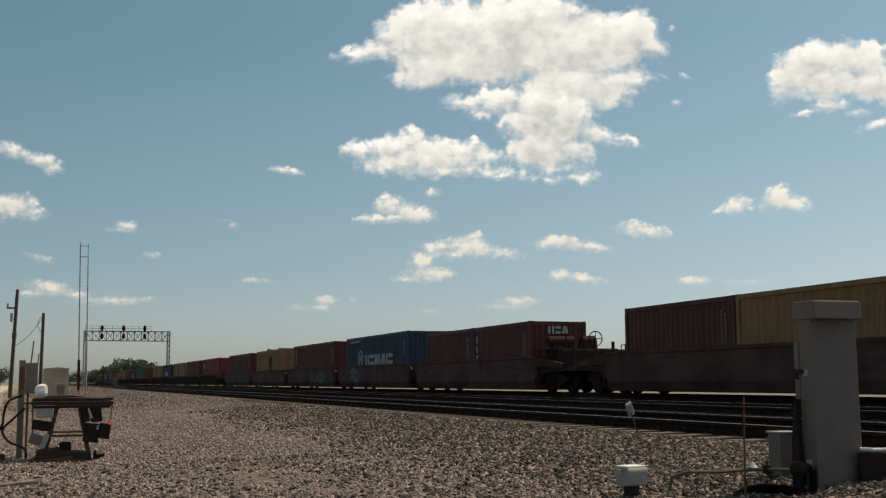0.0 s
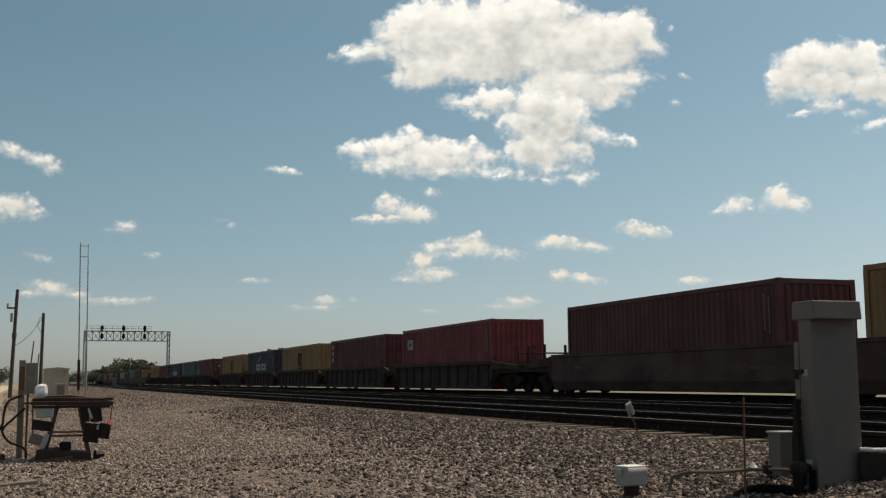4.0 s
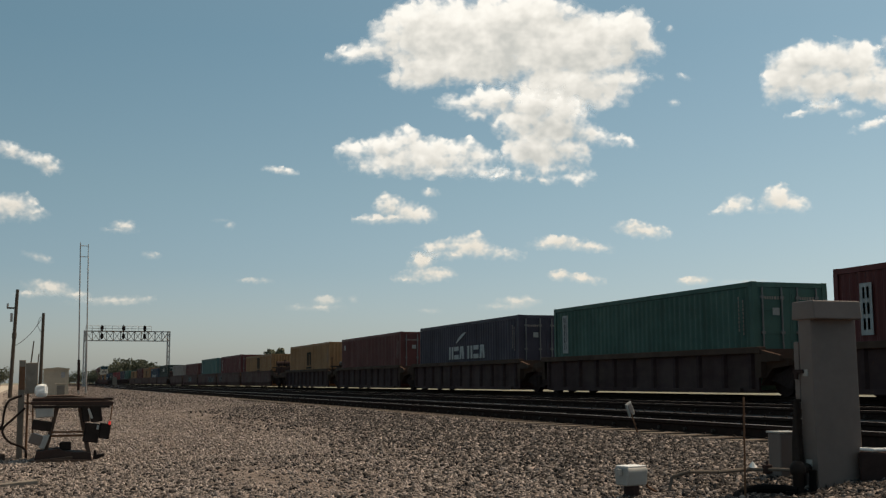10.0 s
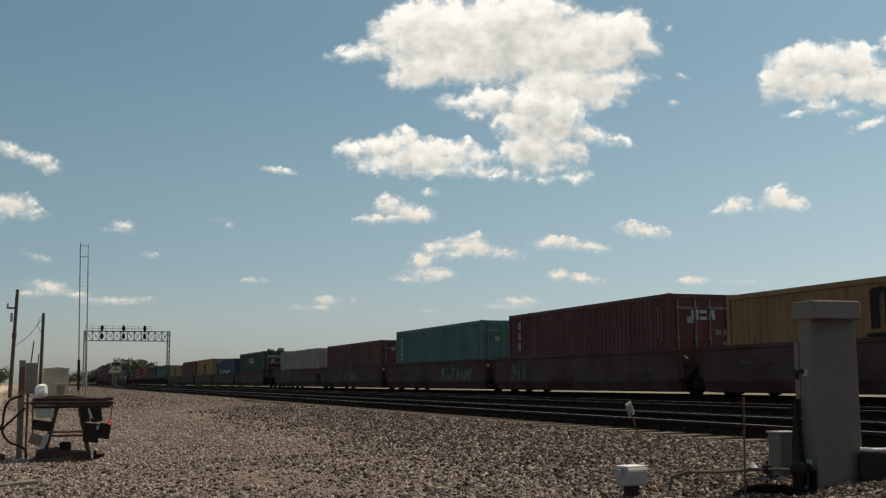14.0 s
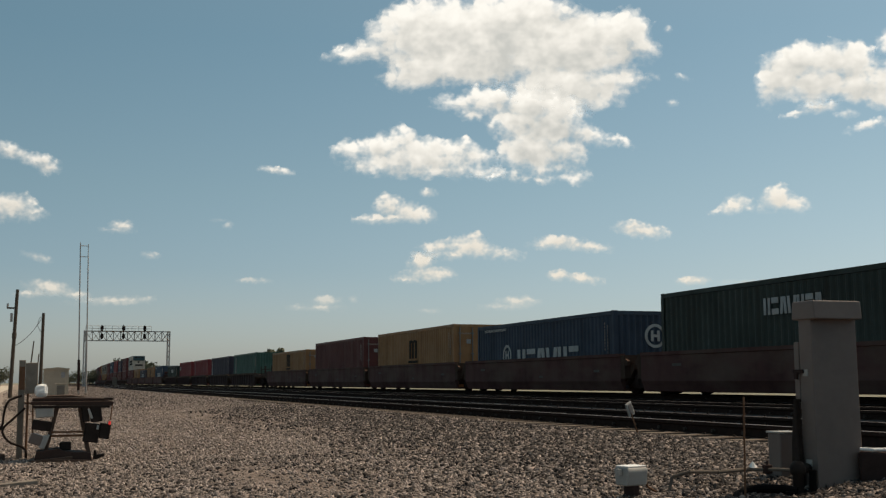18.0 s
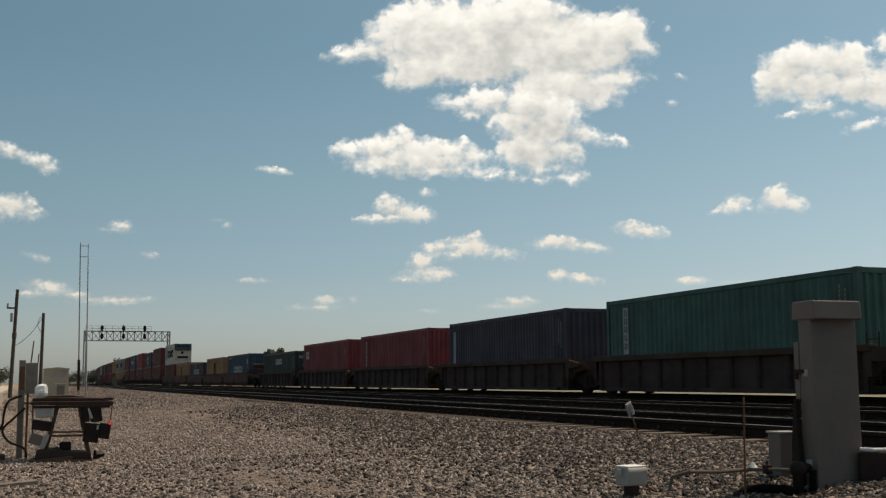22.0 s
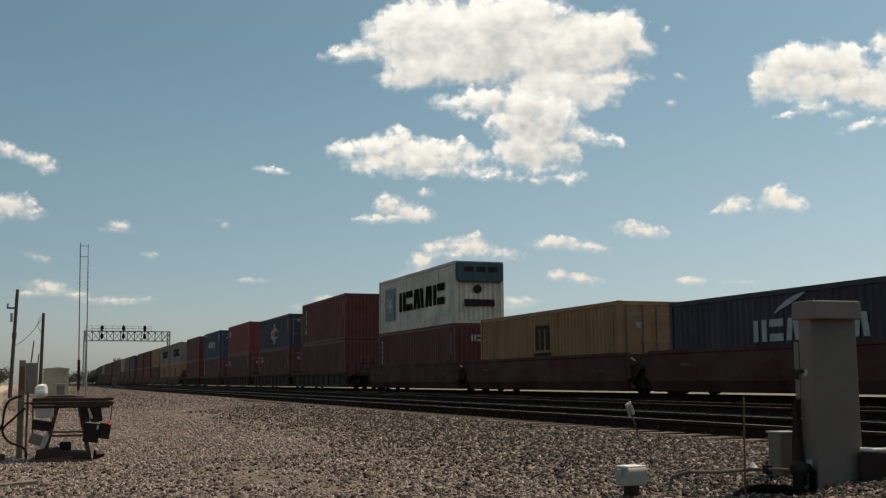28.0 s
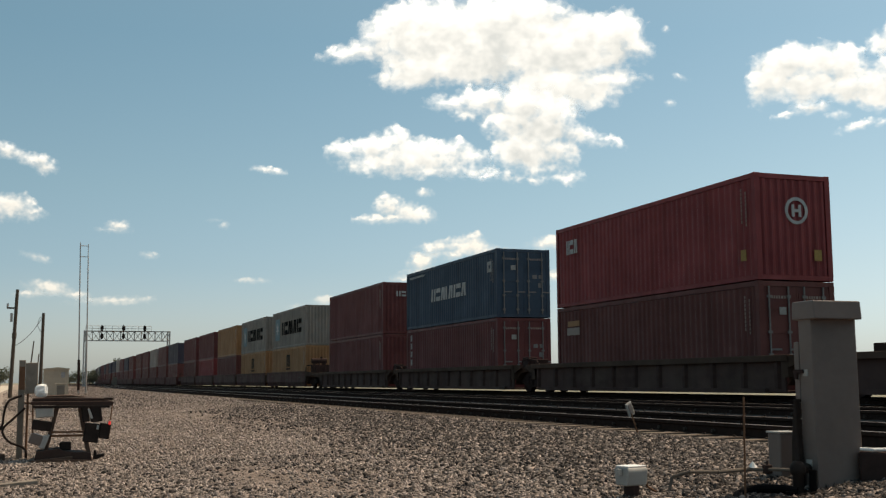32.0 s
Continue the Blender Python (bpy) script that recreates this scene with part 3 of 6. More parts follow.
ARCH = [("arch_mark", arch_mark(), (0.17, 1.42, False), "black block emblem")]
TEX_END = [("lettering", word(3, 0.25, 0.3, LETTER), (0.0, 2.1, True), "white lettering")]
CAI = [("lettering", word(3, 0.25, 0.5, LETTER), (-4.8, 1.87, False), "white lettering")]
BADGE = [("badge", shared("badge", lambda: Form().box(-0.48, 0.48, -0.012, 0, 0, 0.26).mesh("badge", GREY)), (-4.8, 1.88, False), "scuffed white badge"),
         ("badge", shared("badge_top", lambda: Form().box(-0.42, 0.48, -0.012, 0, 0.31, 0.5).mesh("badge", MUSTARD)), (-4.8, 1.88, False), "faded yellow badge")]


def graffiti(seed, width, height, material):
    """Sprayed strokes that spell nothing."""
    def build():
        rng = random.Random(seed)
        fm = Form()
        n = int(width / 0.35)
        for i in range(n):
            x = -width / 2 + i * 0.35 + rng.uniform(-0.05, 0.05)
            z0, z1 = rng.uniform(0, 0.15) * height, rng.uniform(0.75, 1.0) * height
            lean, w = rng.uniform(-0.2, 0.25), rng.uniform(0.14, 0.26)
            fm.prism([(x, z0), (x + w, z0), (x + w + lean, z1), (x + lean, z1)], "y", -0.008, 0)
            zc = rng.uniform(0.2, 0.8) * height
            fm.prism([(x, zc), (x + 0.3, zc + rng.uniform(-0.2, 0.2)), (x + 0.3, zc + 0.12), (x, zc + 0.1)], "y", -0.011, -0.003)
        return fm.mesh("graffiti", material)
    return shared(("graffiti", seed), build)


def spray_patch(seed, width, height, material):
    """A ragged patch of overspray."""
    def build():
        rng = random.Random(seed)
        pts = []
        for i in range(22):
            a = 2 * math.pi * i / 22
            k = rng.uniform(0.7, 1.0)
            pts.append((width / 2 * k * math.cos(a), height / 2 * (1 + k * math.sin(a))))
        return Form().prism(pts, "y", -0.006, 0).mesh("graffiti", material)
    return shared(("patch", seed), build)


def numeral(text, size, material):
    def build():
        cu = bpy.data.curves.new("numeral", "FONT")
        cu.body, cu.size, cu.extrude = text, size, 0.004
        ob = new("numeral", cu)
        me = bpy.data.meshes.new_from_object(ob)
        bpy.data.objects.remove(ob)
        me.transform(Matrix.Rotation(radians(90), 4, "X"))
        me.materials.clear()
        me.materials.append(material)
        return me
    return shared(("numeral", text), build)

# ---- well cars ----
TRUCK = {}
WHEELSETS = []


def truck_meshes():
    if TRUCK:
        return TRUCK
    ws = Form().tube((0, -1.0, 0), (0, 1.0, 0), 0.08, n=10)
    for k in (-1, 1):
        y = 0.7525 * k
        ws.tube((0, y + 0.07 * k, 0), (0, y - 0.06 * k, 0), 0.455, n=24).tube((0, y - 0.06 * k, 0), (0, y - 0.09 * k, 0), 0.48, n=24).tube((0, y + 0.1 * k, 0), (0, y + 0.07 * k, 0), 0.16, n=12)
        for i in range(3):
            a = 2 * math.pi * i / 3
            ws.tube((0.1 * math.cos(a), y + 0.12 * k, 0.1 * math.sin(a)), (0.1 * math.cos(a), y + 0.1 * k, 0.1 * math.sin(a)), 0.02, n=6)
    TRUCK["wheelset"] = ws.mesh("wheelset", IRON)
    out = [(-1.15, 0.42), (-1.1, 0.6), (-0.7, 0.62), (-0.35, 0.78), (0.35, 0.78), (0.7, 0.62), (1.1, 0.6), (1.15, 0.42), (0.75, 0.34), (0.4, 0.2), (-0.4, 0.2), (-0.75, 0.34)]
    TRUCK["frame"] = Form().prism(out, "y", -0.09, 0.09).tube((-0.16, -0.12, 0.3), (-0.16, -0.12, 0.62), 0.09).tube((0.16, -0.12, 0.3), (0.16, -0.12, 0.62), 0.09).mesh("side_frame", IRON)
    TRUCK["bolster"] = Form().box(-0.2, 0.2, -0.95, 0.95, 0.45, 0.72).mesh("bolster", IRON)
    return TRUCK


def add_truck(car, x):
    t = truck_meshes()
    b = part("bogie", t["bolster"], car, "dark cast-steel bogie", pose(x, 0, 0))
    for sy in (-1, 1):
        part("side_frame", t["frame"], b, m=pose(0, sy * 1.0, 0, 0, 0, 0 if sy < 0 else 180))
    for dx in (-0.89, 0.89):
        WHEELSETS.append((part("wheelset", t["wheelset"], b, m=pose(dx, 0, 0.455)), car, x + dx, dx))


def well_car(style, paint, chord, sill, front, rear, half, end_front, end_rear, far, brake_front):
    """One platform of an articulated well car. style: 'ribbed' or 'smooth'. front, rear: how far its ends reach from the
    middle. half: half the length of the well. end_front, end_rear: a coupler end with a bogie of its own."""
    label = {"ribbed": "dark low-sided well car with ribbed steel sides on the far track", "smooth": "rusty brown well car with smooth tall sides on the far track"}[style]
    car = thing("well_car", Matrix(), label, "rail wagon", "well cars of the train")
    key = ("car", style, paint.name, sill, half)

    def side_smooth():
        fm = Form()
        prof = [(-1.42, 0.30), (-1.47, 0.42), (-1.47, sill - 0.12), (-1.5, sill - 0.1), (-1.5, sill), (-1.3, sill), (-1.3, 0.12), (-1.36, 0.12)]
        return fm.prism(prof, "x", -half, half).mesh("side_sill", paint)

    def side_ribbed():
        fm = Form()
        return fm.prism([(-1.36, 0.14), (-1.36, sill - 0.06), (-1.3, sill - 0.06), (-1.3, 0.14)], "x", -half, half).mesh("side_sill", paint)

    def top_chord():
        return Form().box(-half - 0.25, half + 0.25, -1.5, -1.29, sill - 0.17, sill).mesh("top_chord", chord, 0.015)

    def low_chord():
        return Form().box(-half + 0.7, half - 0.7, -1.47, -1.29, 0.1, 0.22).mesh("bottom_chord", paint)

    def rib():
        return Form().prism([(-0.09, 0), (0.09, 0), (0.06, -0.1), (-0.06, -0.1)], "z", 0.22, sill - 0.17).mesh("rib", paint)

    def floor():
        fm = Form().box(-half, half, -1.3, 1.3, 0.1, 0.16)
        return fm.mesh("floor_plate", paint)

    def head(reach, coupler):
        fm = Form()
        # sloping end of the well, deck above the bogie
        fm.prism([(half - 0.02, 0.3), (half + 0.25, 0.98), (reach - 0.12, 0.98), (reach - 0.12, 0.8), (half + 0.5, 0.74)], "y", -1.28, 1.28)
        fm.box(half, half + 0.25, -1.46, 1.46, 0.5, sill - 0.05)
        fm.box(half + 0.2, reach - 0.1, -0.35, 0.35, 0.6, 0.98)
        for sy in (-1, 1):
            fm.prism([(half, sill - 0.04), (reach - 0.25, 1.06), (reach - 0.25, 0.92), (half, sill - 0.4)], "y", sy * 1.4 - 0.05, sy * 1.4 + 0.05)
        return fm.mesh("end_platform", CHORD)

    if far:
        def lump():
            fm = Form().box(-half, half, -1.47, 1.47, 0.12, sill)
            fm.box(-rear + 0.1, front - 0.1, -1.2, 1.2, 0.6, 1.0)
            for x in (-rear, front):
                for dx in (-0.89, 0.89):
                    fm.tube((x + dx, -0.85, 0.455), (x + dx, 0.85, 0.455), 0.455, n=10)
            return fm.mesh("well_body", paint)
        part("well_body", shared(key + ("lump", front, rear), lump), car)
        return car
    for sy in (-1, 1):
        turn = pose(0, 0, 0, 0, 0, 0 if sy < 0 else 180)
        s = part("side_sill", shared(key + ("side",), side_smooth if style == "smooth" else side_ribbed), car, m=turn)
        if style == "ribbed":
            part("top_chord", shared(key + ("chord", chord.name), top_chord), s, "rust-brown top chord")
            part("bottom_chord", shared(key + ("low",), low_chord), s)
            for i in range(11):
                part("rib", shared(key + ("rib",), rib), s, m=pose((i - 5) * (half * 2 - 0.5) / 10, -1.355, 0))
    part("floor_plate", shared(key + ("floor",), floor), car)
    for sx, reach, coupler in ((1, front, end_front), (-1, rear, end_rear)):
        turn = pose(0, 0, 0, 0, 0, 0 if sx > 0 else 180)
        e = part("end_platform", shared(key + ("head", reach, coupler), lambda: head(reach, coupler)), car, m=turn)
        if coupler:
            part("coupler", shared("coupler", lambda: Form().box(-0.7, 0.0, -0.12, 0.12, 0.68, 0.9).box(-0.05, 0.3, -0.16, 0.14, 0.62, 0.94).mesh("coupler", IRON, 0.03)), e, "cast-steel knuckle coupler", pose(reach - 0.1, 0, 0))
            part("handrail", shared("handrail", lambda: Form().path([(0, 0, 0.98), (0, 0, 1.75), (0.3, 0, 1.75), (0.3, 0, 0.98)], 0.02).mesh("handrail", IRON)), e, "thin bent handrail", pose(reach - 0.9, -1.3, 0))
            part("handrail", CACHE["handrail"], e, "thin bent handrail", pose(reach - 0.9, 1.3, 0))
            part("end_railing", shared("end_railing", lambda: Form().tube((0, -1.4, 1.52), (0, 1.4, 1.52), 0.022, n=6).tube((0, -1.4, 1.0), (0, -1.4, 1.52), 0.02, n=6).tube((0, 1.4, 1.0), (0, 1.4, 1.52), 0.02, n=6).mesh("end_railing", IRON)), e, "low dark end railing", pose(reach - 0.35, 0, 0))
            part("ladder", shared("ladder", lambda: ladder_form()), e, "steel ladder", pose(half + 0.3, -1.43, 0))
            part("crossover_walk", shared("crosswalk", lambda: Form().box(-0.5, 0.0, -1.45, 1.45, 1.0, 1.04).tube((-0.05, -1.0, 1.04), (-0.05, -1.0, 1.8), 0.05).tube((-0.05, 0.6, 1.04), (-0.05, 0.6, 1.85), 0.06).mesh("crossover_walk", IRON)), e, "steel grating walkway", pose(reach - 0.2, 0, 0))
            add_truck(car, sx * (reach - 1.75))
            if brake_front and sx > 0 and style == "smooth":
                part("gear_deck", shared("gear_deck", lambda: Form().box(-0.1, 1.5, -1.32, 1.32, 1.56, 1.63).box(0.28, 1.75, -1.1, 1.1, 0.97, 1.56).mesh("gear_deck", IRON, 0.01)), e, "dark raised equipment deck", pose(half, 0, 0))
                part("brake_stand", shared("brake_stand", lambda: Form().prism([(-0.35, 1.62), (0.35, 1.62), (0.3, 2.0), (0.12, 2.15), (-0.12, 2.0)], "y", 0.3, 0.85).mesh("brake_stand", IRON, 0.02)), e, "dark leaning brake stand", pose(half + 0.45, 0, 0))
                part("brake_wheel", shared("brake_wheel", lambda: brake_form().mesh("brake_wheel", IRON)), e, "spoked brake wheel on a stand", pose(half + 0.72, 0.75, 1.02))
                part("air_reservoir", shared("reservoir", lambda: Form().tube((0, -1.05, 1.92), (0, 0.0, 1.92), 0.19, n=16).mesh("air_reservoir", IRON)), e, "cylindrical air reservoir", pose(half + 0.4, 0, 0))
                for y in (-0.85, -0.2):
                    part("saddle", shared("saddle", lambda: Form().box(-0.2, 0.2, -0.05, 0.05, 1.62, 1.82).mesh("saddle", IRON)), e, m=pose(half + 0.4, y, 0))
                part("valve", shared("valve", lambda: Form().tube((0, 0, 1.62), (0, 0, 2.2), 0.035).box(-0.06, 0.06, -0.06, 0.06, 2.1, 2.2).mesh("valve", IRON)), e, m=pose(half + 0.75, -0.45, 0))
        elif sx < 0:
            add_truck(car, -reach)
    return car


def joint_gear(car, x):
    """A raised deck with an air tank over the joint between two platforms."""
    deck = part("joint_deck", shared("joint_deck", lambda: Form().box(-1.25, 1.15, -1.25, 1.25, 1.4, 1.46).mesh("joint_deck", IRON, 0.01)), car, "dark raised deck over the joint", pose(x, 0, 0))
    for px in (-1.1, 1.0):
        for py in (-1.15, 1.15):
            part("deck_post", shared("deck_post", lambda: Form().box(-0.04, 0.04, -0.04, 0.04, 0.95, 1.4).mesh("deck_post", CHORD)), deck, m=pose(px, py, 0))
    part("deck_panel", shared("deck_panel", lambda: Form().box(-0.45, 0.6, -0.03, 0.03, 0.95, 1.4).mesh("deck_panel", CHORD, 0.01)), deck, "rust-brown panel", pose(0, -1.0, 0))
    part("air_reservoir", shared("joint_tank", lambda: Form().tube((-0.55, 0, 1.64), (0.55, 0, 1.64), 0.14, n=18).tube((-0.61, 0, 1.64), (-0.55, 0, 1.64), 0.09, 0.14, 18).tube((0.55, 0, 1.64), (0.61, 0, 1.64), 0.14, 0.09, 18).mesh("air_reservoir", TANK, smooth=True)), deck, "dull grey-brown air tank", pose(-0.35, -0.6, 0))
    for px in (-0.75, 0.05):
        part("saddle", shared("joint_saddle", lambda: Form().box(-0.04, 0.04, -0.18, 0.18, 1.46, 1.56).mesh("saddle", IRON)), deck, m=pose(px, -0.6, 0))
    part("handrail", shared("joint_rail", lambda: Form().path([(0, 0, 1.46), (0, 0, 2.0), (0.3, 0, 2.0), (0.3, 0, 1.46)], 0.02).mesh("handrail", IRON)), deck, "thin bent handrail", pose(-1.2, -1.2, 0))


def joint_fittings(car, x, sill):
    """Valve boxes and bent pipes on the deck between two platforms."""
    for dx, dy, w, h in ((-0.55, -0.9, 0.5, 0.3), (0.25, -0.75, 0.34, 0.2), (0.6, 0.4, 0.6, 0.26)):
        part("valve_box", shared(("valve_box", w), lambda: Form().box(-w / 2, w / 2, -0.2, 0.2, 0.95, sill + h).mesh("valve_box", IRON, 0.03)), car, "dark valve box on the deck", pose(x + dx, dy, 0))
    part("air_pipe", shared("air_pipe", lambda: Form().path([(-0.9, -1.1, 1.0), (-0.8, -1.1, 1.25), (-0.2, -1.1, 1.3), (0.5, -1.1, 1.22), (0.9, -1.1, 1.0)], 0.025).mesh("air_pipe", IRON)), car, "bent air pipe", pose(x, 0, 0))


def ladder_form():
    fm = Form().tube((-0.2, 0, 0.35), (-0.2, 0, 1.5), 0.018, n=5).tube((0.2, 0, 0.35), (0.2, 0, 1.5), 0.018, n=5)
    for k in range(4):
        fm.tube((-0.2, 0, 0.45 + 0.3 * k), (0.2, 0, 0.45 + 0.3 * k), 0.014, n=5)
    return fm.mesh("ladder", IRON)


def brake_form():
    fm = Form()
    n = 16
    for i in range(n):
        a, b = 2 * math.pi * i / n, 2 * math.pi * (i + 1) / n
        fm.tube((0.1, 0.28 * math.cos(a), 1.0 + 0.28 * math.sin(a)), (0.1, 0.28 * math.cos(b), 1.0 + 0.28 * math.sin(b)), 0.02, n=5)
        if i % 4 == 0:
            fm.tube((0.1, 0, 1.0), (0.1, 0.28 * math.cos(a), 1.0 + 0.28 * math.sin(a)), 0.014, n=5)
    return fm.tube((0.0, 0, 1.0), (0.12, 0, 1.0), 0.03)


# ---- the train: rear edge of each load along the line at the start ----
RIDERS = []


def ride(ob, s, z=0.0):
    RIDERS.append((ob, s, z))
    return ob


def desc(colour, end, extra=""):
    return f"{colour} steel container with {'barred doors' if end == 'door' else 'a plain end'}{extra}"


def load(s, colour, paint, end="wall", marks=(), height=HC, z=0.17, length=12.19, far=False, extra=" in a well car"):
    ob = container(length, height, paint, end, desc(colour, end, extra), marks, far)
    return ride(ob, s + length / 2, z)


COL = {"brown": BROWN, "dark blue": DARKBLUE, "dark red": DARKRED, "red": RED, "mustard yellow": MUSTARD, "blue": BLUE, "navy blue": NAVY, "teal": TEAL, "green": GREEN, "dark green": DKGREEN, "white": WHITE, "grey": GREY}
SETS = [
    # style, paint, sill, pitch, first rear edge, loads: (colour, end, marks, height, upper load or None)
    ("smooth", WELL_BROWN, 1.38, 15.33, -51.36, [("split", 0, 0, 0, None), ("blue", "wall", blue_marks(), HC, None), ("brown", "wall", up_marks(3), HC, None), ("mustard yellow", "door", ARCH, HC, None), ("brown", "wall", (), HC, None)]),
    ("ribbed", WELL_DARK, 1.3, 15.49, -132.1, [("red", "wall", CAI, HC, None), ("dark red", "wall", up_marks(3, 0.3, 0.3, -5.43, 2.61), HC, None), ("mustard yellow", "wall", ARCH, HC, None), ("navy blue", "wall", curl_marks(), HC, None), ("mustard yellow", "wall", ARCH, HC, None)]),
    ("ribbed", WELL_DARK, 1.3, 15.43, -213.6, [("dark red", "door", panel_marks(3, -5.0, 0.4, 2.48, 1.2), HC, None), ("green", "door", panel_marks(5, -5.15), HC, None), ("navy blue", "door", curl_marks(), HC, None), ("brown", "door", up_marks(1, 0.3, 0.3, -5.3, 2.5), HC, None), ("mustard yellow", "wall", ARCH, HC, None)]),
    ("smooth", WELL_BROWN, 1.38, 15.2, -294.85, [("mustard yellow", "wall", ARCH, LOW, None), ("dark red", "door", up_marks(3, 0.2, 0.3, -5.03, 2.57) + TEX_END, HC, None), ("teal", "door", up_marks(5, 0.25, 0.18, -5.1, 2.5), HC, None), ("brown", "door", (), LOW, None), ("grey", "wall", [("badge", shared("faint", lambda: Form().box(-0.4, 0.4, -0.012, 0, 0, 0.4).mesh("badge", WHITE)), (-5.0, 1.8, False), "faded pale badge")], LOW, None)]),
    ("smooth", WELL_BROWN, 1.3, 15.2, -375.1, [("dark green", "door", green_marks(), HC, None), ("dark blue", "wall", blue_marks(2.3, 0.9, 0.42), LOW, None), ("mustard yellow", "door", ARCH, HC, None), ("brown", "door", (), HC, None), ("mustard yellow", "door", ARCH, LOW, None)]),
    ("ribbed", WELL_DARK, 1.24, 15.25, -455.4, [("green", "wall", panel_marks(5, -4.8, 0.32, 2.61, 1.5), HC, None), ("navy blue", "wall", up_marks(1, 0.25, 1.6, -5.4, 2.5), HC, None), ("red", "wall", up_marks(6, 0.2, 0.18, -4.85, 2.55), HC, None), ("red", "wall", CAI, HC, None), ("dark green", "wall", green_marks(1.65), LOW, None)]),
    ("smooth", WELL_RED, 1.33, 15.33, -536.0, [("blue", "wall", senator_marks(), HC, None), ("mustard yellow", "door", ARCH, HC, None), ("navy blue", "wall", curl_marks(), LOW, None), ("mustard yellow", "door", ARCH, HC, None), ("dark red", "wall", up_marks(5, 0.2, 0.2, -5.44, 2.5) + TEX_END, HC, ("reefer", "wall", star_marks()))]),
    ("ribbed", WELL_GREY, 1.07, 17.1, -617.2, [("dark red", "wall", (), HC, ("dark red", "wall", up_marks(3, 0.3, 0.45, -4.73, 2.4))), ("brown", "door", BADGE, HC, ("navy blue", "door", "globe", LOW)), ("brown", "door", BADGE, HC, ("red", "wall", CAI + [("ring_mark", mark_ring(0.37), (0.1, 1.9, True), "white ring emblem"), ("yellow_mark", shared("ymark", lambda: Form().box(-0.12, 0.12, -0.01, 0, 0, 0.3).mesh("yellow_mark", YELLOW_MARK)), (0.75, 0.55, True), "faded yellow label"), ("yellow_mark", shared("ymark2", lambda: Form().box(-0.12, 0.12, -0.01, 0, 0, 0.3).mesh("yellow_mark", YELLOW_MARK)), (5.5, 0.55, False), "faded yellow label")])), ("dark red", "door", up_marks(4), HC, ("blue", "door", senator_marks())), ("dark red", "wall", (), HC, ("dark red", "wall", TEX_END))]),
    ("smooth", WELL_BROWN, 1.2, 15.17, -704.8, [("mustard yellow", "wall", ARCH, HC, ("white", "wall", star_marks())), ("mustard yellow", "wall", ARCH, HC, ("white", "wall", star_marks())), ("brown", "wall", (), HC, ("mustard yellow", "wall", ())), ("red", "wall", (), HC, ("dark red", "wall", ())), ("brown", "wall", (), HC, ("dark red", "wall", ()))]),
]
OFFSETS = {7: (0.2, 0.6, 0.2, -0.6, 0.0)}
GLOBE = [("globe_mark", globe_mark(), (0.42, 1.2, False), "white globe emblem"), ("globe_map", globe_patches(), (0.42, 1.2, False), "dark patches of the globe"),
         ("banner", shared("banner", lambda: Form().box(-1.45, 1.45, -0.024, -0.012, -0.3, 0.3).mesh("banner", LETTER)), (0.42, 1.2, False), "white banner across the globe"),
         ("lettering", shared("globe_red", lambda: bars((0.15, 0.15, 0.15, 0.15, 0.15, 0.15), 0.44, 0.07, depth=0.03).mesh("lettering", LOGO_RED)), (-0.32, 0.98, False), "red lettering"),
         ("lettering", shared("globe_ink", lambda: bars((0.15, 0.15, 0.15, 0.15, 0.15, 0.15), 0.44, 0.07, depth=0.03).mesh("lettering", INK)), (1.16, 0.98, False), "black lettering")]


def reefer(s, z):
    """A white insulated container with its cooling unit at the leading end."""
    ob = container(12.19, HC, REEFER, "wall", "stained white refrigerated container with a dark cooling unit, stacked", star_marks(), flat=True)
    part("cooling_hood", Form().prism([(-1.17, 2.05), (-1.05, 1.9), (1.05, 1.9), (1.17, 2.05), (1.17, 2.78), (1.08, 2.88), (-1.08, 2.88), (-1.17, 2.78)], "x", 0, 0.2).mesh("cooling_hood", painted("hood_blue", (0.045, 0.10, 0.12), 0.6, 0.8), 0.06), ob, "dull blue hood of the cooling unit", pose(6.05, 0, 0))
    part("fan_opening", Form().tube((0, -0.1, 1.6), (0.06, -0.1, 1.6), 0.2, n=20).mesh("fan_opening", BLACK), ob, "round black fan opening", pose(6.08, 0, 0))
    part("vent_grille", Form().box(0, 0.05, -0.75, 0.75, 0.8, 1.12).mesh("vent_grille", BLACK, 0.01), ob, "black vent grille", pose(6.09, 0, 0))
    for k in range(3):
        part("louvre", Form().box(0.19, 0.215, -0.8 + k * 0.6, -0.35 + k * 0.6, 2.38, 2.62).mesh("louvre", BLACK), ob, m=pose(6.05, 0, 0))
    scar = shared("scar", lambda: Form().prism([(-0.015, 0), (0.012, 0.01), (0.03, 0.09), (0.005, 0.19), (-0.03, 0.13), (-0.008, 0.06)], "y", -0.006, 0).mesh("rust_scar", RUSTY))
    for x, zz in ((-5.42, 1.72), (-5.28, 1.12), (-5.36, 0.97), (-5.19, 0.72), (-5.05, 1.45), (-2.1, 0.3), (1.2, 0.25), (3.9, 2.3), (5.6, 1.2), (5.4, 0.5)):
        part("rust_scar", scar, ob, "dark rusty scrape", pose(x, -1.22, zz))
    return ride(ob, s + 6.095, z)


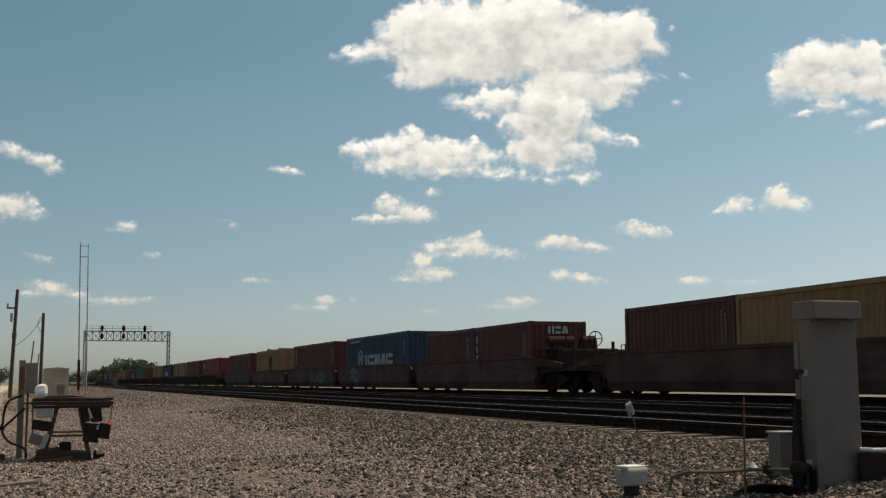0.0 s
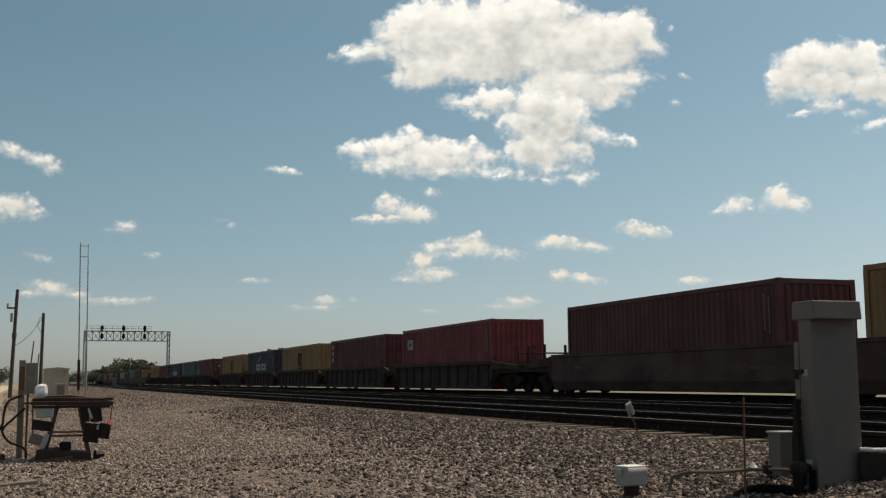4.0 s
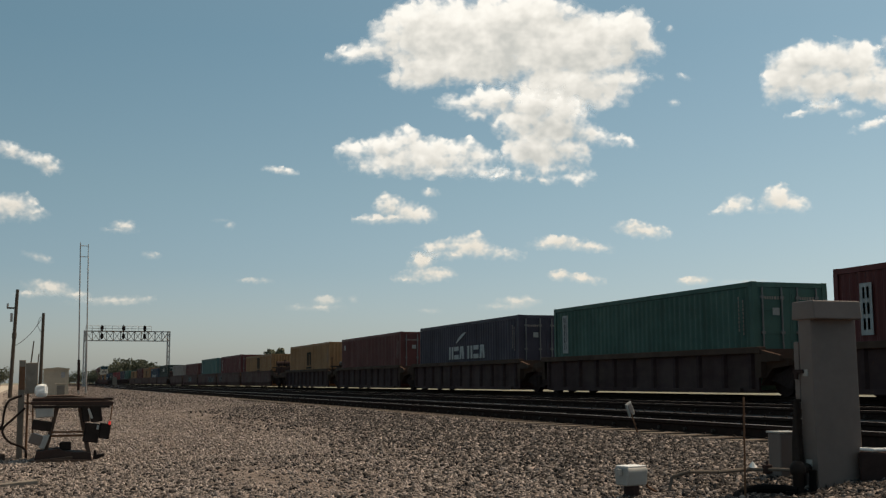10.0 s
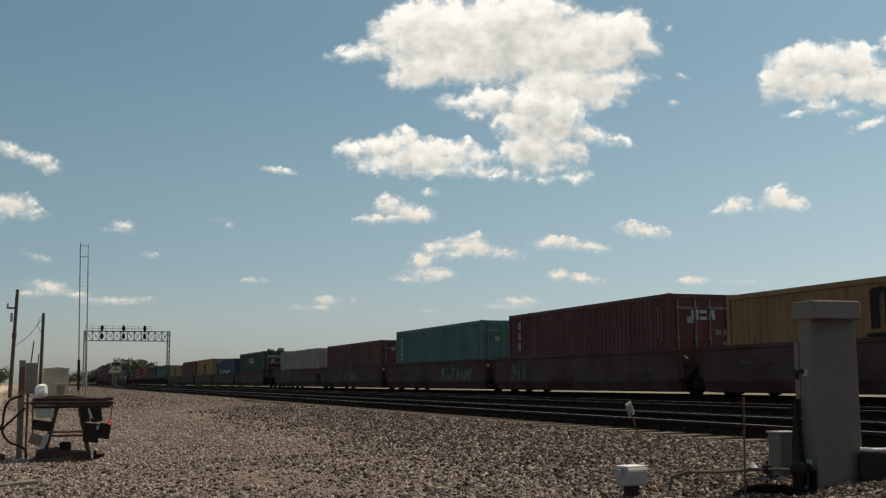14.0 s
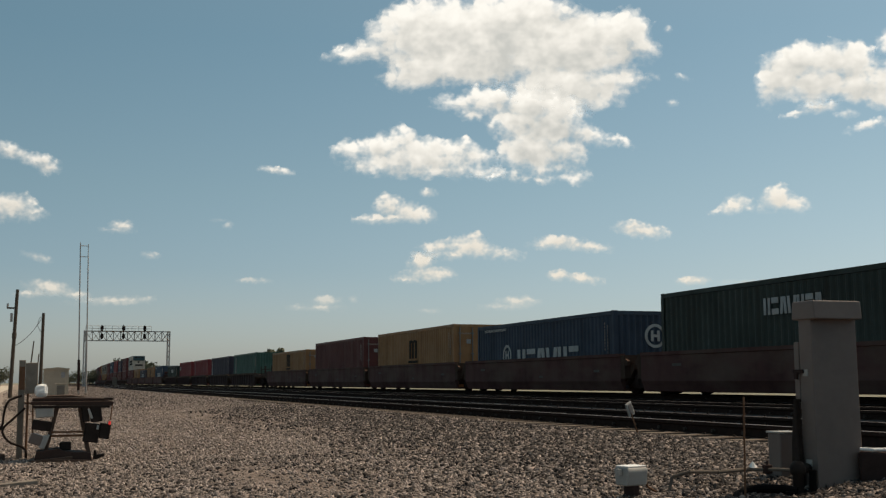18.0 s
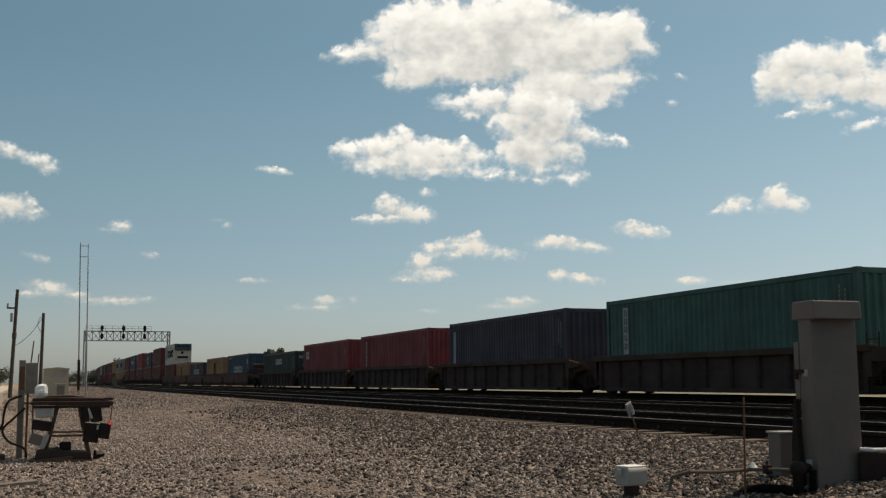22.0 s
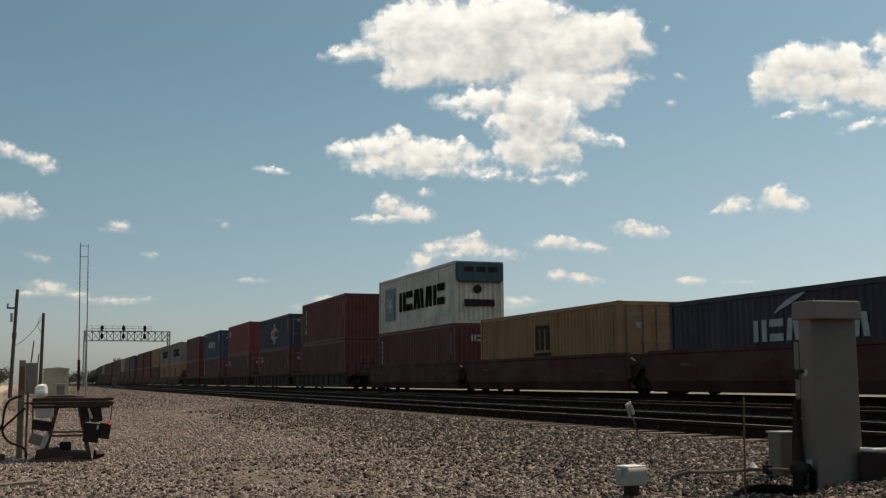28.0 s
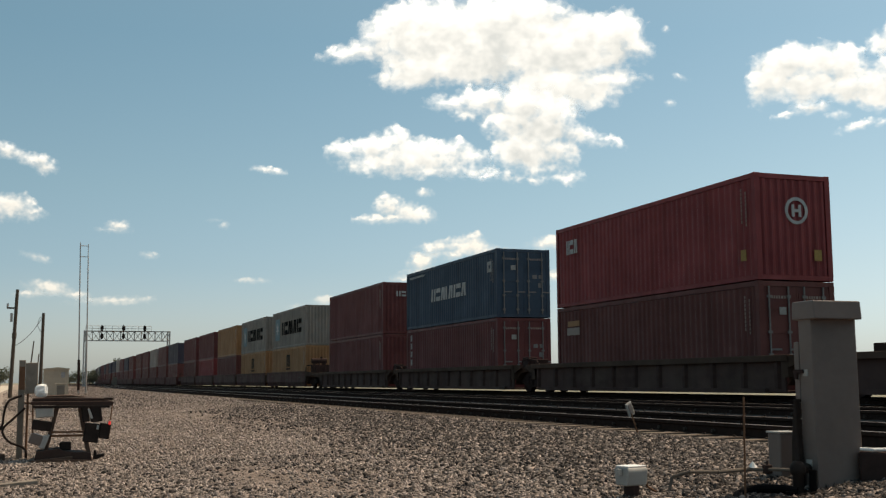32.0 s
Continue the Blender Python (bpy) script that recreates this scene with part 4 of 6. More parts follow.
FADED, nt, bsdf = nodes_of("faded_spray_paint")        # thin, worn through in places
worn, cast = noise_at(nt, 3.2, detail=8.0), noise_at(nt, 1.1)
nt.links.new(mixed(nt, ramp(nt, cast, 0.35, 0.65), rgba((0.13, 0.16, 0.15)), rgba((0.22, 0.225, 0.215))), bsdf.inputs["Base Color"])
nt.links.new(ramp(nt, worn, 0.34, 0.58, 0.2, 0.95), bsdf.inputs["Alpha"])
bsdf.inputs["Roughness"].default_value = 0.75
bsdf.inputs["Specular IOR Level"].default_value = 0.1
STENCIL = plain("worn_stencil_paint", (0.10, 0.085, 0.075), 0.8)
SPRAYS = {(0, 2): (2.7, 0.3, 3.9, 0.88, 12), (3, 1): (-4.65, 0.4, 1.4, 0.75, 13), (3, 2): (3.7, 0.4, 4.4, 0.72, 14), (3, 3): (0.5, 0.5, 3.0, 0.6, 15)}
NUMERALS = {(6, 0): 4.6, (6, 4): -6.75}


def make_set(number, style, paint, sill, pitch, first, loads, far=False, offsets=(0, 0, 0, 0, 0)):
    n = len(loads)
    half = (6.95 if style == "smooth" else 6.45) if pitch < 16 else 7.45
    edge = 12.19 / 2 + 3.55 if pitch < 16 else 7.45 + 2.5
    for i, (colour, end, marks, height, upper) in enumerate(loads):
        s = first - i * pitch + offsets[i]
        a, b = i == 0, i == n - 1
        car = well_car(style, paint, CHORD, sill, edge if a else pitch / 2, edge if b else pitch / 2, half, a, b, far, a)
        ride(car, first - i * pitch + 6.095)
        if style == "ribbed" and pitch < 16 and i == 4:
            joint_gear(car, pitch / 2)
        if pitch > 16 and i > 0:
            joint_fittings(car, pitch / 2, sill)
        if style == "smooth" and not far:
            for x, z, k in ((-4.9, 0.86, 5), (5.3, 0.72, 4), (0.9, 0.55, 3)):
                part("stencil", shared(("stencil", k), lambda: Form().box(-0.05 * k, 0.05 * k, -0.004, 0, 0, 0.08).mesh("stencil", STENCIL)), car, "small faded stencil lettering", pose(x, -1.472, z))
        if (number, i) in SPRAYS:
            x, z, w, h, seed = SPRAYS[number, i]
            part("graffiti", graffiti(seed, w, h, FADED), car, "faded pale sprayed strokes", pose(x, -1.471, z))
        if (number, i) == (0, 1):
            part("graffiti", spray_patch(21, 2.7, 0.95, FADED), car, "faded pale patch of spray paint", pose(-3.5, -1.471, 0.32))
        if (number, i) in NUMERALS:
            part("numeral", numeral("40", 0.48, FADED), car, "faded white number", pose(NUMERALS[number, i], -1.471, 0.45))
        if colour == "split":
            load(s, "brown", BROWN, "wall", (), LOW, length=6.06, far=far)
            load(s + 6.13, "dark brown", DARKRED, "wall", TEX_END + [("lettering", column(3, 0.16, 0.3, LETTER), (-2.5, 2.3, False), "white upright lettering")], LOW, length=6.06, far=far)
            continue
        load(s, colour, COL[colour], end, marks, height, far=far)
        if upper:
            kind, uend, umarks, utall = (*upper, HC)[:4]
            if kind == "reefer":
                reefer(s, 0.17 + height + 0.02)
            else:
                load(s, kind, COL[kind], uend, GLOBE if umarks == "globe" else umarks, utall, 0.17 + height + 0.02, far=far, extra=" stacked on another")


# the platform just ahead of the first five, with two short loads
car = well_car("smooth", WELL_BROWN, CHORD, 1.38, 7.67, 12.19 / 2 + 3.55, 6.95, False, True, False, False)
ride(car, -31.7 + 6.095)
load(-31.7, "brown", BROWN, "wall", (), LOW, length=6.06)
load(-31.7 + 6.13, "mustard yellow", MUSTARD, "wall", (), LOW, length=6.06)
car = well_car("smooth", WELL_BROWN, CHORD, 1.38, 7.67, 7.67, 6.95, False, False, False, False)
ride(car, -31.7 + 15.33 + 6.095)
load(-31.7 + 15.33, "brown", BROWN, "wall", (), HC)
for i, row in enumerate(SETS):
    make_set(i, *row, offsets=OFFSETS.get(i, (0, 0, 0, 0, 0)))
rnd = random.Random(4)
first = -704.8 - 4 * 15.17 - 19.5
while first > -1440:
    picks = []
    for k in range(5):
        low = rnd.choice(["brown", "brown", "dark red", "brown", "dark red", "dark green"])
        top = rnd.choice(["brown", "dark red", "grey", "brown", "navy blue", "dark red", "brown", "white", "navy blue"])
        picks.append((low, "wall", (), HC, (top, "wall", ())))
    make_set(99, "smooth", rnd.choice([WELL_BROWN, WELL_DARK, WELL_RED]), 1.2, 15.2, first, picks, far=True)
    first -= 4 * 15.2 + 19.5

# ---- signal bridge over the tracks ----
def signal_bridge():
    a, b = Vector((-204.0, 6.91, 0)), Vector((-204.0, 21.2, 0))
    base = thing("signal_bridge", pose(a.x, a.y, -0.4, 0, 0, math.degrees(math.atan2(b.y - a.y, b.x - a.x))), "grey lattice steel signal bridge across the tracks", "signal bridge")
    span, z0, z1 = (b - a).length, 8.21, 9.88
    leg = Form()
    for dx in (-0.19, 0.19):
        for dy in (-0.19, 0.19):
            leg.box(dx - 0.1, dx + 0.1, dy - 0.1, dy + 0.1, -0.4, z1 + 0.1)
    for k in range(10):
        z = k * 0.98
        leg.tube((-0.19, -0.19, z), (0.19, -0.19, z + 0.98), 0.04, n=4).tube((-0.19, 0.19, z), (-0.19, -0.19, z + 0.98), 0.04, n=4)
    me = leg.mesh("leg", GALV)
    for x in (0, span):
        part("leg", me, base, "lattice steel leg", pose(x, 0, 0))
    chord = Form().box(0, span, -0.07, 0.07, -0.07, 0.07).mesh("chord", GALV)
    for y in (-0.5, 0.5):
        for z in (z0, z1):
            part("chord", chord, base, m=pose(0, y, z))
    n = 12
    p = span / n
    web = Form().tube((0, 0, z0), (0, 0, z1), 0.045, n=4).tube((0, 0, z0), (p, 0, z1), 0.035, n=4).tube((p, 0, z0), (0, 0, z1), 0.028, n=4).mesh("truss_web", GALV)
    for i in range(n):
        for y in (-0.5, 0.5):
            part("truss_web", web, base, m=pose(i * p, y, 0))
    part("walkway", Form().box(0, span * 0.78, -0.95, -0.5, z1 + 0.02, z1 + 0.06).mesh("walkway", GALV), base)
    rail = Form()
    for z in (0.45, 0.9):
        rail.tube((0, -0.95, z1 + z), (span * 0.78, -0.95, z1 + z), 0.035, n=4)
    for k in range(11):
        rail.tube((span * 0.078 * k, -0.95, z1), (span * 0.078 * k, -0.95, z1 + 0.9), 0.03, n=4)
    part("walkway_rail", rail.mesh("walkway_rail", GALV), base)
    for u in (0.19, 0.445, 0.7):
        s = part("signal_mast", Form().tube((0, 0, z0 + 0.2), (0, 0, z1 + 1.1), 0.06).mesh("signal_mast", IRON), base, "dark mast with two signal heads", pose(u * span, -1.1, 0))
        for z in (z0 + 0.75, z1 + 0.5):
            part("signal_head", Form().prism([(0.29 * math.cos(k * math.pi / 8), 0.5 * math.sin(k * math.pi / 8)) for k in range(16)], "y", -0.08, 0).tube((0, -0.3, 0.22), (0, -0.08, 0.22), 0.13, n=12).tube((0, -0.3, -0.22), (0, -0.08, -0.22), 0.13, n=12).mesh("signal_head", BLACK), s, "black target signal head with hoods", pose(0, -0.1, z))


signal_bridge()


# ---- masts, poles, wires ----
def twin_mast():
    base = thing("antenna_mast", pose(-88.8, 2.92, -0.4), "tall thin twin-pole radio mast with cross bars", "antenna mast")
    part("pole", Form().tube((0, -0.28, 0), (0, -0.49, 11.6), 0.055, 0.04).mesh("pole", GALV), base)
    part("pole", Form().tube((0, 0.28, 0), (0, 0.11, 10.6), 0.055, 0.04).mesh("pole", GALV), base)
    part("pole_sleeve", Form().tube((0, -0.28, 0.3), (0, -0.32, 2.6), 0.1).mesh("pole_sleeve", IRON), base)
    for z, y0, y1 in ((11.35, -0.49, 0.1), (10.5, -0.47, 0.11)):
        part("cross_bar", Form().tube((0, y0, z), (0, y1, z), 0.03, n=6).mesh("cross_bar", GALV), base)
    part("whip", Form().tube((0, 0.1, 10.6), (0, 0.1, 11.5), 0.03, n=6).mesh("whip", GALV), base)


twin_mast()


def utility_pole(x, y, height, lean, label, gear):
    base = thing("utility_pole", pose(x, y, -0.45, 0, 0, 0), label, "utility pole", "utility poles")
    part("shaft", Form().tube((0, 0, 0), (0, lean, height), 0.13, 0.1, n=10).mesh("shaft", POLEWOOD), base)
    if gear:
        part("cross_arm", Form().box(-0.06, 0.06, lean * 0.85 - 0.55, lean * 0.85 + 0.1, height * 0.82, height * 0.82 + 0.1).mesh("cross_arm", POLEWOOD), base)
        part("insulator", Form().tube((0, lean * 0.85 - 0.5, height * 0.83), (0, lean * 0.85 - 0.5, height * 0.87), 0.06).mesh("insulator", GALV), base)
        part("drop_box", Form().box(-0.1, 0.1, lean * 0.7 - 0.3, lean * 0.7 - 0.15, height * 0.7, height * 0.78).mesh("drop_box", GALV), base)
        part("collar", Form().tube((0, lean * 0.55, height * 0.55), (0, lean * 0.6, height * 0.6), 0.14, n=10).mesh("collar", POLEWOOD), base)
    return base


utility_pole(-73.4, -1.82, 6.7, 0.2, "leaning weathered wooden utility pole with a short cross arm", True)
utility_pole(-80.0, -0.1, 5.65, 0.05, "short dark wooden utility pole beside a beige shelter", False)
utility_pole(-190.0, -2.1, 7.62, 0.68, "distant thin wooden utility pole", False)
utility_pole(-230.0, -1.1, 6.6, 0.4, "distant thin wooden utility pole", False)
wire = Form()
pts = []
for k in range(13):
    f = k / 12
    pts.append((-80 + 7 * f, -0.06 + (-1.78 + 0.06) * f, 5.0 + (2.7 - 5.0) * f - 1.0 * 4 * f * (1 - f) * 0.35))
wire.path(pts, 0.018, 5)
single("overhead_wire", wire, BLACK, "thin black wire sagging between two utility poles", "cable")
loop = Form().path([(-80, -0.06, 5.0), (-80, -0.3, 4.85), (-80, -0.42, 4.4), (-80, -0.25, 4.05), (-80, -0.07, 3.8)], 0.015, 5)
single("cable_loop", loop, BLACK, "slack loop of black cable on a pole", "cable")


def shelter():
    base = thing("equipment_shelter", pose(-87, 1.02, -0.45), "small beige panelled railway equipment shelter with a low roof", "shelter")
    part("wall", Form().box(-1.2, 1.2, -0.92, 0.82, 0, 1.9).mesh("wall", BEIGE), base)
    part("roof", Form().prism([(-1.0, 1.94), (0.05, 2.06), (0.9, 1.96), (0.9, 1.89), (-1.0, 1.87)], "x", -1.3, 1.3).mesh("roof", BEIGE), base)
    for y in (-0.62, -0.2, 0.22, 0.62):
        part("batten", Form().box(1.2, 1.225, y - 0.025, y + 0.025, 0.05, 1.88).mesh("batten", BEIGE), base)
    part("louvre", Form().box(1.2, 1.25, 0.3, 0.55, 1.3, 1.7).mesh("louvre", GALV), base)


shelter()
gc = thing("ground_cabinet", pose(-80, 1.2, -0.45), "low beige metal cabinet with a rusty door beside the shelter", "cabinet")
part("body", Form().box(-0.35, 0.35, -0.3, 0.36, 0, 0.84).mesh("body", BEIGE, 0.02), gc)
part("door", Form().box(0.35, 0.375, -0.22, 0.28, 0.1, 0.74).mesh("door", POSTWOOD, 0.01), gc, "grey-brown recessed door")
part("hood", Form().box(-0.4, 0.42, -0.34, 0.4, 0.84, 0.88).mesh("hood", BEIGE, 0.01), gc)


rc = thing("relay_cabinet", pose(-250, 14.8, -0.2), "grey-brown lineside relay cabinet between the tracks", "cabinet")
part("body", Form().box(-0.45, 0.45, -0.45, 0.45, 0, 1.75).mesh("body", POSTWOOD, 0.02), rc)
part("hood", Form().box(-0.5, 0.5, -0.5, 0.5, 1.75, 1.83).mesh("hood", POSTWOOD, 0.02), rc)
part("door", Form().box(0.45, 0.48, -0.38, 0.38, 0.15, 1.62).mesh("door", POSTWOOD, 0.01), rc)
lp = thing("lubricator_box", pose(-29.5, 11.95, -0.2), "low grey-brown steel box between the rails", "track box")
part("case", Form().box(-0.3, 0.3, -0.28, 0.28, 0, 0.12).mesh("case", POSTWOOD, 0.015), lp)
part("lid", Form().box(-0.33, 0.33, -0.31, 0.31, 0.12, 0.14).mesh("lid", POSTWOOD, 0.006), lp)


# ---- trees ----
def tree(x, y, height, width, seed, z=-0.8, label="dark green broad-leaved tree beyond the railway line"):
    rng = random.Random(seed)
    base = thing("tree", pose(x, y, z), label, "tree", "trees")
    fm = Form().tube((0, 0, 0), (0.1, 0, height * 0.45), height * 0.035, height * 0.02, 8)
    for k in range(6):
        a = rng.uniform(0, 6.28)
        fm.tube((0.1, 0, height * rng.uniform(0.25, 0.42)), (width * 0.35 * math.cos(a), width * 0.35 * math.sin(a), height * rng.uniform(0.55, 0.85)), height * 0.014, height * 0.005, 5)
    part("trunk", fm.mesh("trunk", BARK), base)
    cr = Form()
    lobes = [(rng.uniform(-0.3, 0.3) * width, rng.uniform(-0.3, 0.3) * width, height * rng.uniform(0.38, 0.86), width * rng.uniform(0.14, 0.26)) for _ in range(11)]
    for _ in range(1100):
        lx, ly, lz, lr = rng.choice(lobes)
        d = Vector((rng.gauss(0, 1), rng.gauss(0, 1), rng.gauss(0, 0.8))).normalized() * lr * rng.uniform(0.55, 1.1)
        p = Vector((lx, ly, lz)) + d
        s = height * rng.uniform(0.02, 0.046)
        q = Euler((rng.uniform(0, 6), rng.uniform(0, 6), rng.uniform(0, 6))).to_matrix()
        i = len(cr.v)
        for c4 in ((-1, -0.5, 0), (0.9, -0.7, 0.3), (1.1, 0.6, -0.2), (-0.7, 0.9, 0.3), (0, 0, 0.9)):
            cr.v.append(tuple(p + q @ (Vector(c4) * s)))
        cr.f += [(i, i + 1, i + 4), (i + 1, i + 2, i + 4), (i + 2, i + 3, i + 4), (i + 3, i, i + 4)]
    me = bpy.data.meshes.new("crown")
    me.from_pydata(cr.v, [], cr.f)
    me.materials.append(LEAF)
    part("crown", me, base)


for i, (x, y, h, w) in enumerate(((-500, 29.5, 9.6, 11), (-505, 33.5, 10.6, 12), (-500, 38, 11.2, 11), (-510, 42, 10.2, 12), (-495, 45, 9.0, 9), (-294, 58.2, 11.3, 5.5),
                                  (-520, 21.5, 6.0, 9), (-508, 26, 8.0, 9), (-515, 24, 7.0, 8), (-380, 14, 4.6, 8), (-390, 11, 4.2, 9), (-400, 7.5, 3.9, 8), (-410, 3.8, 4.4, 9),
                                  (-350, -11.5, 4.8, 8), (-340, -14.5, 4.4, 8), (-360, -17.5, 5.4, 9), (-370, -22, 5.6, 10))):
    tree(x, y, h, w, i, -0.5 if y < 15 else -0.8)
single("dirt_road", Form().prism([(-160, -7.5), (-60, -4.2), (-60, -2.9), (-160, -4.4), (-420, -9), (-420, -14)], "z", -0.455, -0.44), ROADWAY, "pale dirt road running away beside the yard", "road", kind="structure")


# ---- the terminal case and its fittings ----
def terminal_case():
    base = thing("terminal_case", pose(-6.05, 4.775, -0.245), "tall grey metal terminal case with a wider lid in gravel", "terminal case")
    part("body", Form().prism([(-0.14, -0.08), (0.012, -0.08), (0.0, 1.14), (-0.127, 1.14)], "y", 0.0, 0.365).mesh("body", CASE_GREY, 0.006), base)
    part("foot", Form().box(-0.165, 0.025, -0.015, 0.38, -0.09, -0.04).mesh("foot", CASE_GREY, 0.006), base)
    part("lid", Form().prism([(-0.165, 1.105), (-0.155, 1.228), (0.065, 1.228), (0.077, 1.105)], "y", -0.025, 0.36).mesh("lid", CASE_GREY, 0.008), base, "overhanging grey lid")
    part("door_panel", Form().box(-0.18, -0.13, -0.005, 0.02, 0.58, 0.96).mesh("door_panel", CASE_GREY, 0.004), base)
    part("hasp", Form().box(-0.18, -0.08, -0.02, -0.004, 0.75, 0.775).tube((-0.15, -0.018, 0.71), (-0.15, -0.018, 0.76), 0.014).mesh("hasp", IRON), base, "dark padlock hasp")
    for z, w in ((0.73, 0.05), (0.14, 0.055)):
        part("tag", Form().box(-0.095, -0.095 + w, -0.006, 0.001, z, z + 0.045).mesh("tag", PALE_BOX), base, "pale square tag")
    part("cable_guard", Form().prism([(-0.2, -0.07), (-0.1, -0.07), (-0.13, 0.58), (-0.15, 0.58), (-0.185, 0.3)], "y", -0.05, -0.008).mesh("cable_guard", BLACK, 0.008), base, "dark cable guard")
    elbow = Form()
    turned = [(0.034, -0.1), (0.034, 0.09), (0.048, 0.105), (0.052, 0.135), (0.046, 0.16), (0.03, 0.18), (0.008, 0.187)]
    for r, z in turned:
        elbow.v += [(r * math.cos(k * math.pi / 8), -0.15 + r * math.sin(k * math.pi / 8), z) for k in range(16)]
    elbow.f = [(j * 16 + i, j * 16 + (i + 1) % 16, (j + 1) * 16 + (i + 1) % 16, (j + 1) * 16 + i) for j in range(len(turned) - 1) for i in range(16)]
    part("capped_pipe", elbow.mesh("capped_pipe", BLACK, smooth=True), base, "dark capped pipe")
    part("pipe_elbow", Form().tube((0, -0.15, 0.13), (-0.07, -0.02, 0.13), 0.032, n=12).mesh("pipe_elbow", BLACK, smooth=True), base)
    part("footing", Form().prism([(-0.3, -0.09), (-0.26, -0.03), (-0.18, -0.01), (-0.05, 0.0), (-0.03, -0.09)], "x", -0.13, 0.1).mesh("footing", SHADED_RUBBER, 0.012), base, "dark cast footing")
    for y, top, r in ((-0.08, 0.13, 0.026), (-0.26, 0.0, 0.03)):
        part("pipe_stub", Form().tube((0.06, y, -0.1), (0.06, y, top), r, n=10).mesh("pipe_stub", SHADED_RUBBER), base)


terminal_case()
jb = thing("junction_box", pose(-6.62, 4.95, -0.21), "small blue-grey metal junction box with a pale lid", "junction box")
part("case", Form().prism([(-0.07, -0.04), (0.07, -0.04), (0.075, 0.3), (-0.075, 0.3)], "y", -0.08, 0.08).mesh("case", CASE_GREY, 0.012), jb)
part("lid", Form().box(-0.082, 0.082, -0.088, 0.088, 0.298, 0.312).mesh("lid", PALE_BOX, 0.004), jb, "pale lid")
RIGHT_BOX = pose(-5.93, 5.13, -0.215, 0, 0, 48.7)
single("junction_box", Form().box(-0.09, 0.42, 0, 0.25, -0.07, 0.205), IRON, "low dark grey metal box beside the terminal case", "junction box", RIGHT_BOX, 0.015)
single("conduit", Form().path([(-0.08, 0.03, 0.222), (0.0, 0.01, 0.219), (0.09, 0.05, 0.22), (0.2, 0.04, 0.221), (0.42, 0.06, 0.222)], 0.012, 8), SHEEN_WHITE, "white conduit lying over a low box", "conduit", RIGHT_BOX)
single("conduit", Form().path([(-6.16, 4.74, -0.135), (-6.36, 4.7, -0.14), (-6.52, 4.56, -0.145), (-6.47, 4.3, -0.15), (-6.5, 4.1, -0.145), (-6.56, 4.0, -0.18), (-6.55, 3.95, -0.35)], 0.012, 8), CONDUIT, "bent grey-brown conduit coming out of the gravel", "conduit")


cap = Form()
for i in range(7):
    a = 2 * math.pi * i / 7
    cap.v.append((0.03 * math.cos(a) * (1 + 0.3 * (i % 2)), 0.03 * math.sin(a), 0.004 * (i % 3)))
cap.v += [(0.004, -0.004, 0.045), (0, 0, 0.0)]
cap.f = [(i, (i + 1) % 7, 7) for i in range(7)] + [((i + 1) % 7, i, 8) for i in range(7)]
single("paper_scrap", cap, SHEEN_WHITE, "crumpled white scrap lying on a conduit", "scrap", pose(-6.5, 4.6, -0.133))
single("pipe_clamp", Form().box(-0.02, 0.02, -0.03, 0.03, -0.03, 0.03).tube((0, 0, 0.02), (0, 0, 0.06), 0.008, n=6), IRON, "dark pipe clamp on a bent conduit", "clamp", pose(-6.42, 4.66, -0.14), 0.006)


def smooth_hose(points, radius, n=10):
    """One round skin along a line of points."""
    fm, way = Form(), [Vector(p) for p in points]
    for i, p in enumerate(way):
        d = (way[min(i + 1, len(way) - 1)] - way[max(i - 1, 0)]).normalized()
        a = d.cross(Vector((0, 0, 1))).normalized()
        b = a.cross(d)
        fm.v += [tuple(p + radius * (math.cos(2 * math.pi * k / n) * a + math.sin(2 * math.pi * k / n) * b)) for k in range(n)]
    fm.f = [(i * n + k, i * n + (k + 1) % n, (i + 1) * n + (k + 1) % n, (i + 1) * n + k) for i in range(len(way) - 1) for k in range(n)]
    return fm


# a black slab added as the shade in front of the case, and a hose
single("rubber_mat", Form().prism([(-6.02, 4.36), (-5.9, 4.2), (-5.4, 4.2), (-5.36, 4.42), (-5.5, 4.52), (-5.78, 4.5)], "z", -0.36, -0.262), SHADED_RUBBER, "black slab half buried in gravel, standing in for shade", "mat", bevel=0.02)
single("rubber_hose", smooth_hose([(-5.98, 4.56, -0.245), (-6.05, 4.5, -0.232), (-6.16, 4.41, -0.235), (-6.2, 4.32, -0.25), (-6.14, 4.22, -0.27), (-6.02, 4.14, -0.295), (-5.9, 4.08, -0.33)], 0.028), SHADED_RUBBER, "thick black rubber hose curling over the gravel", "hose")


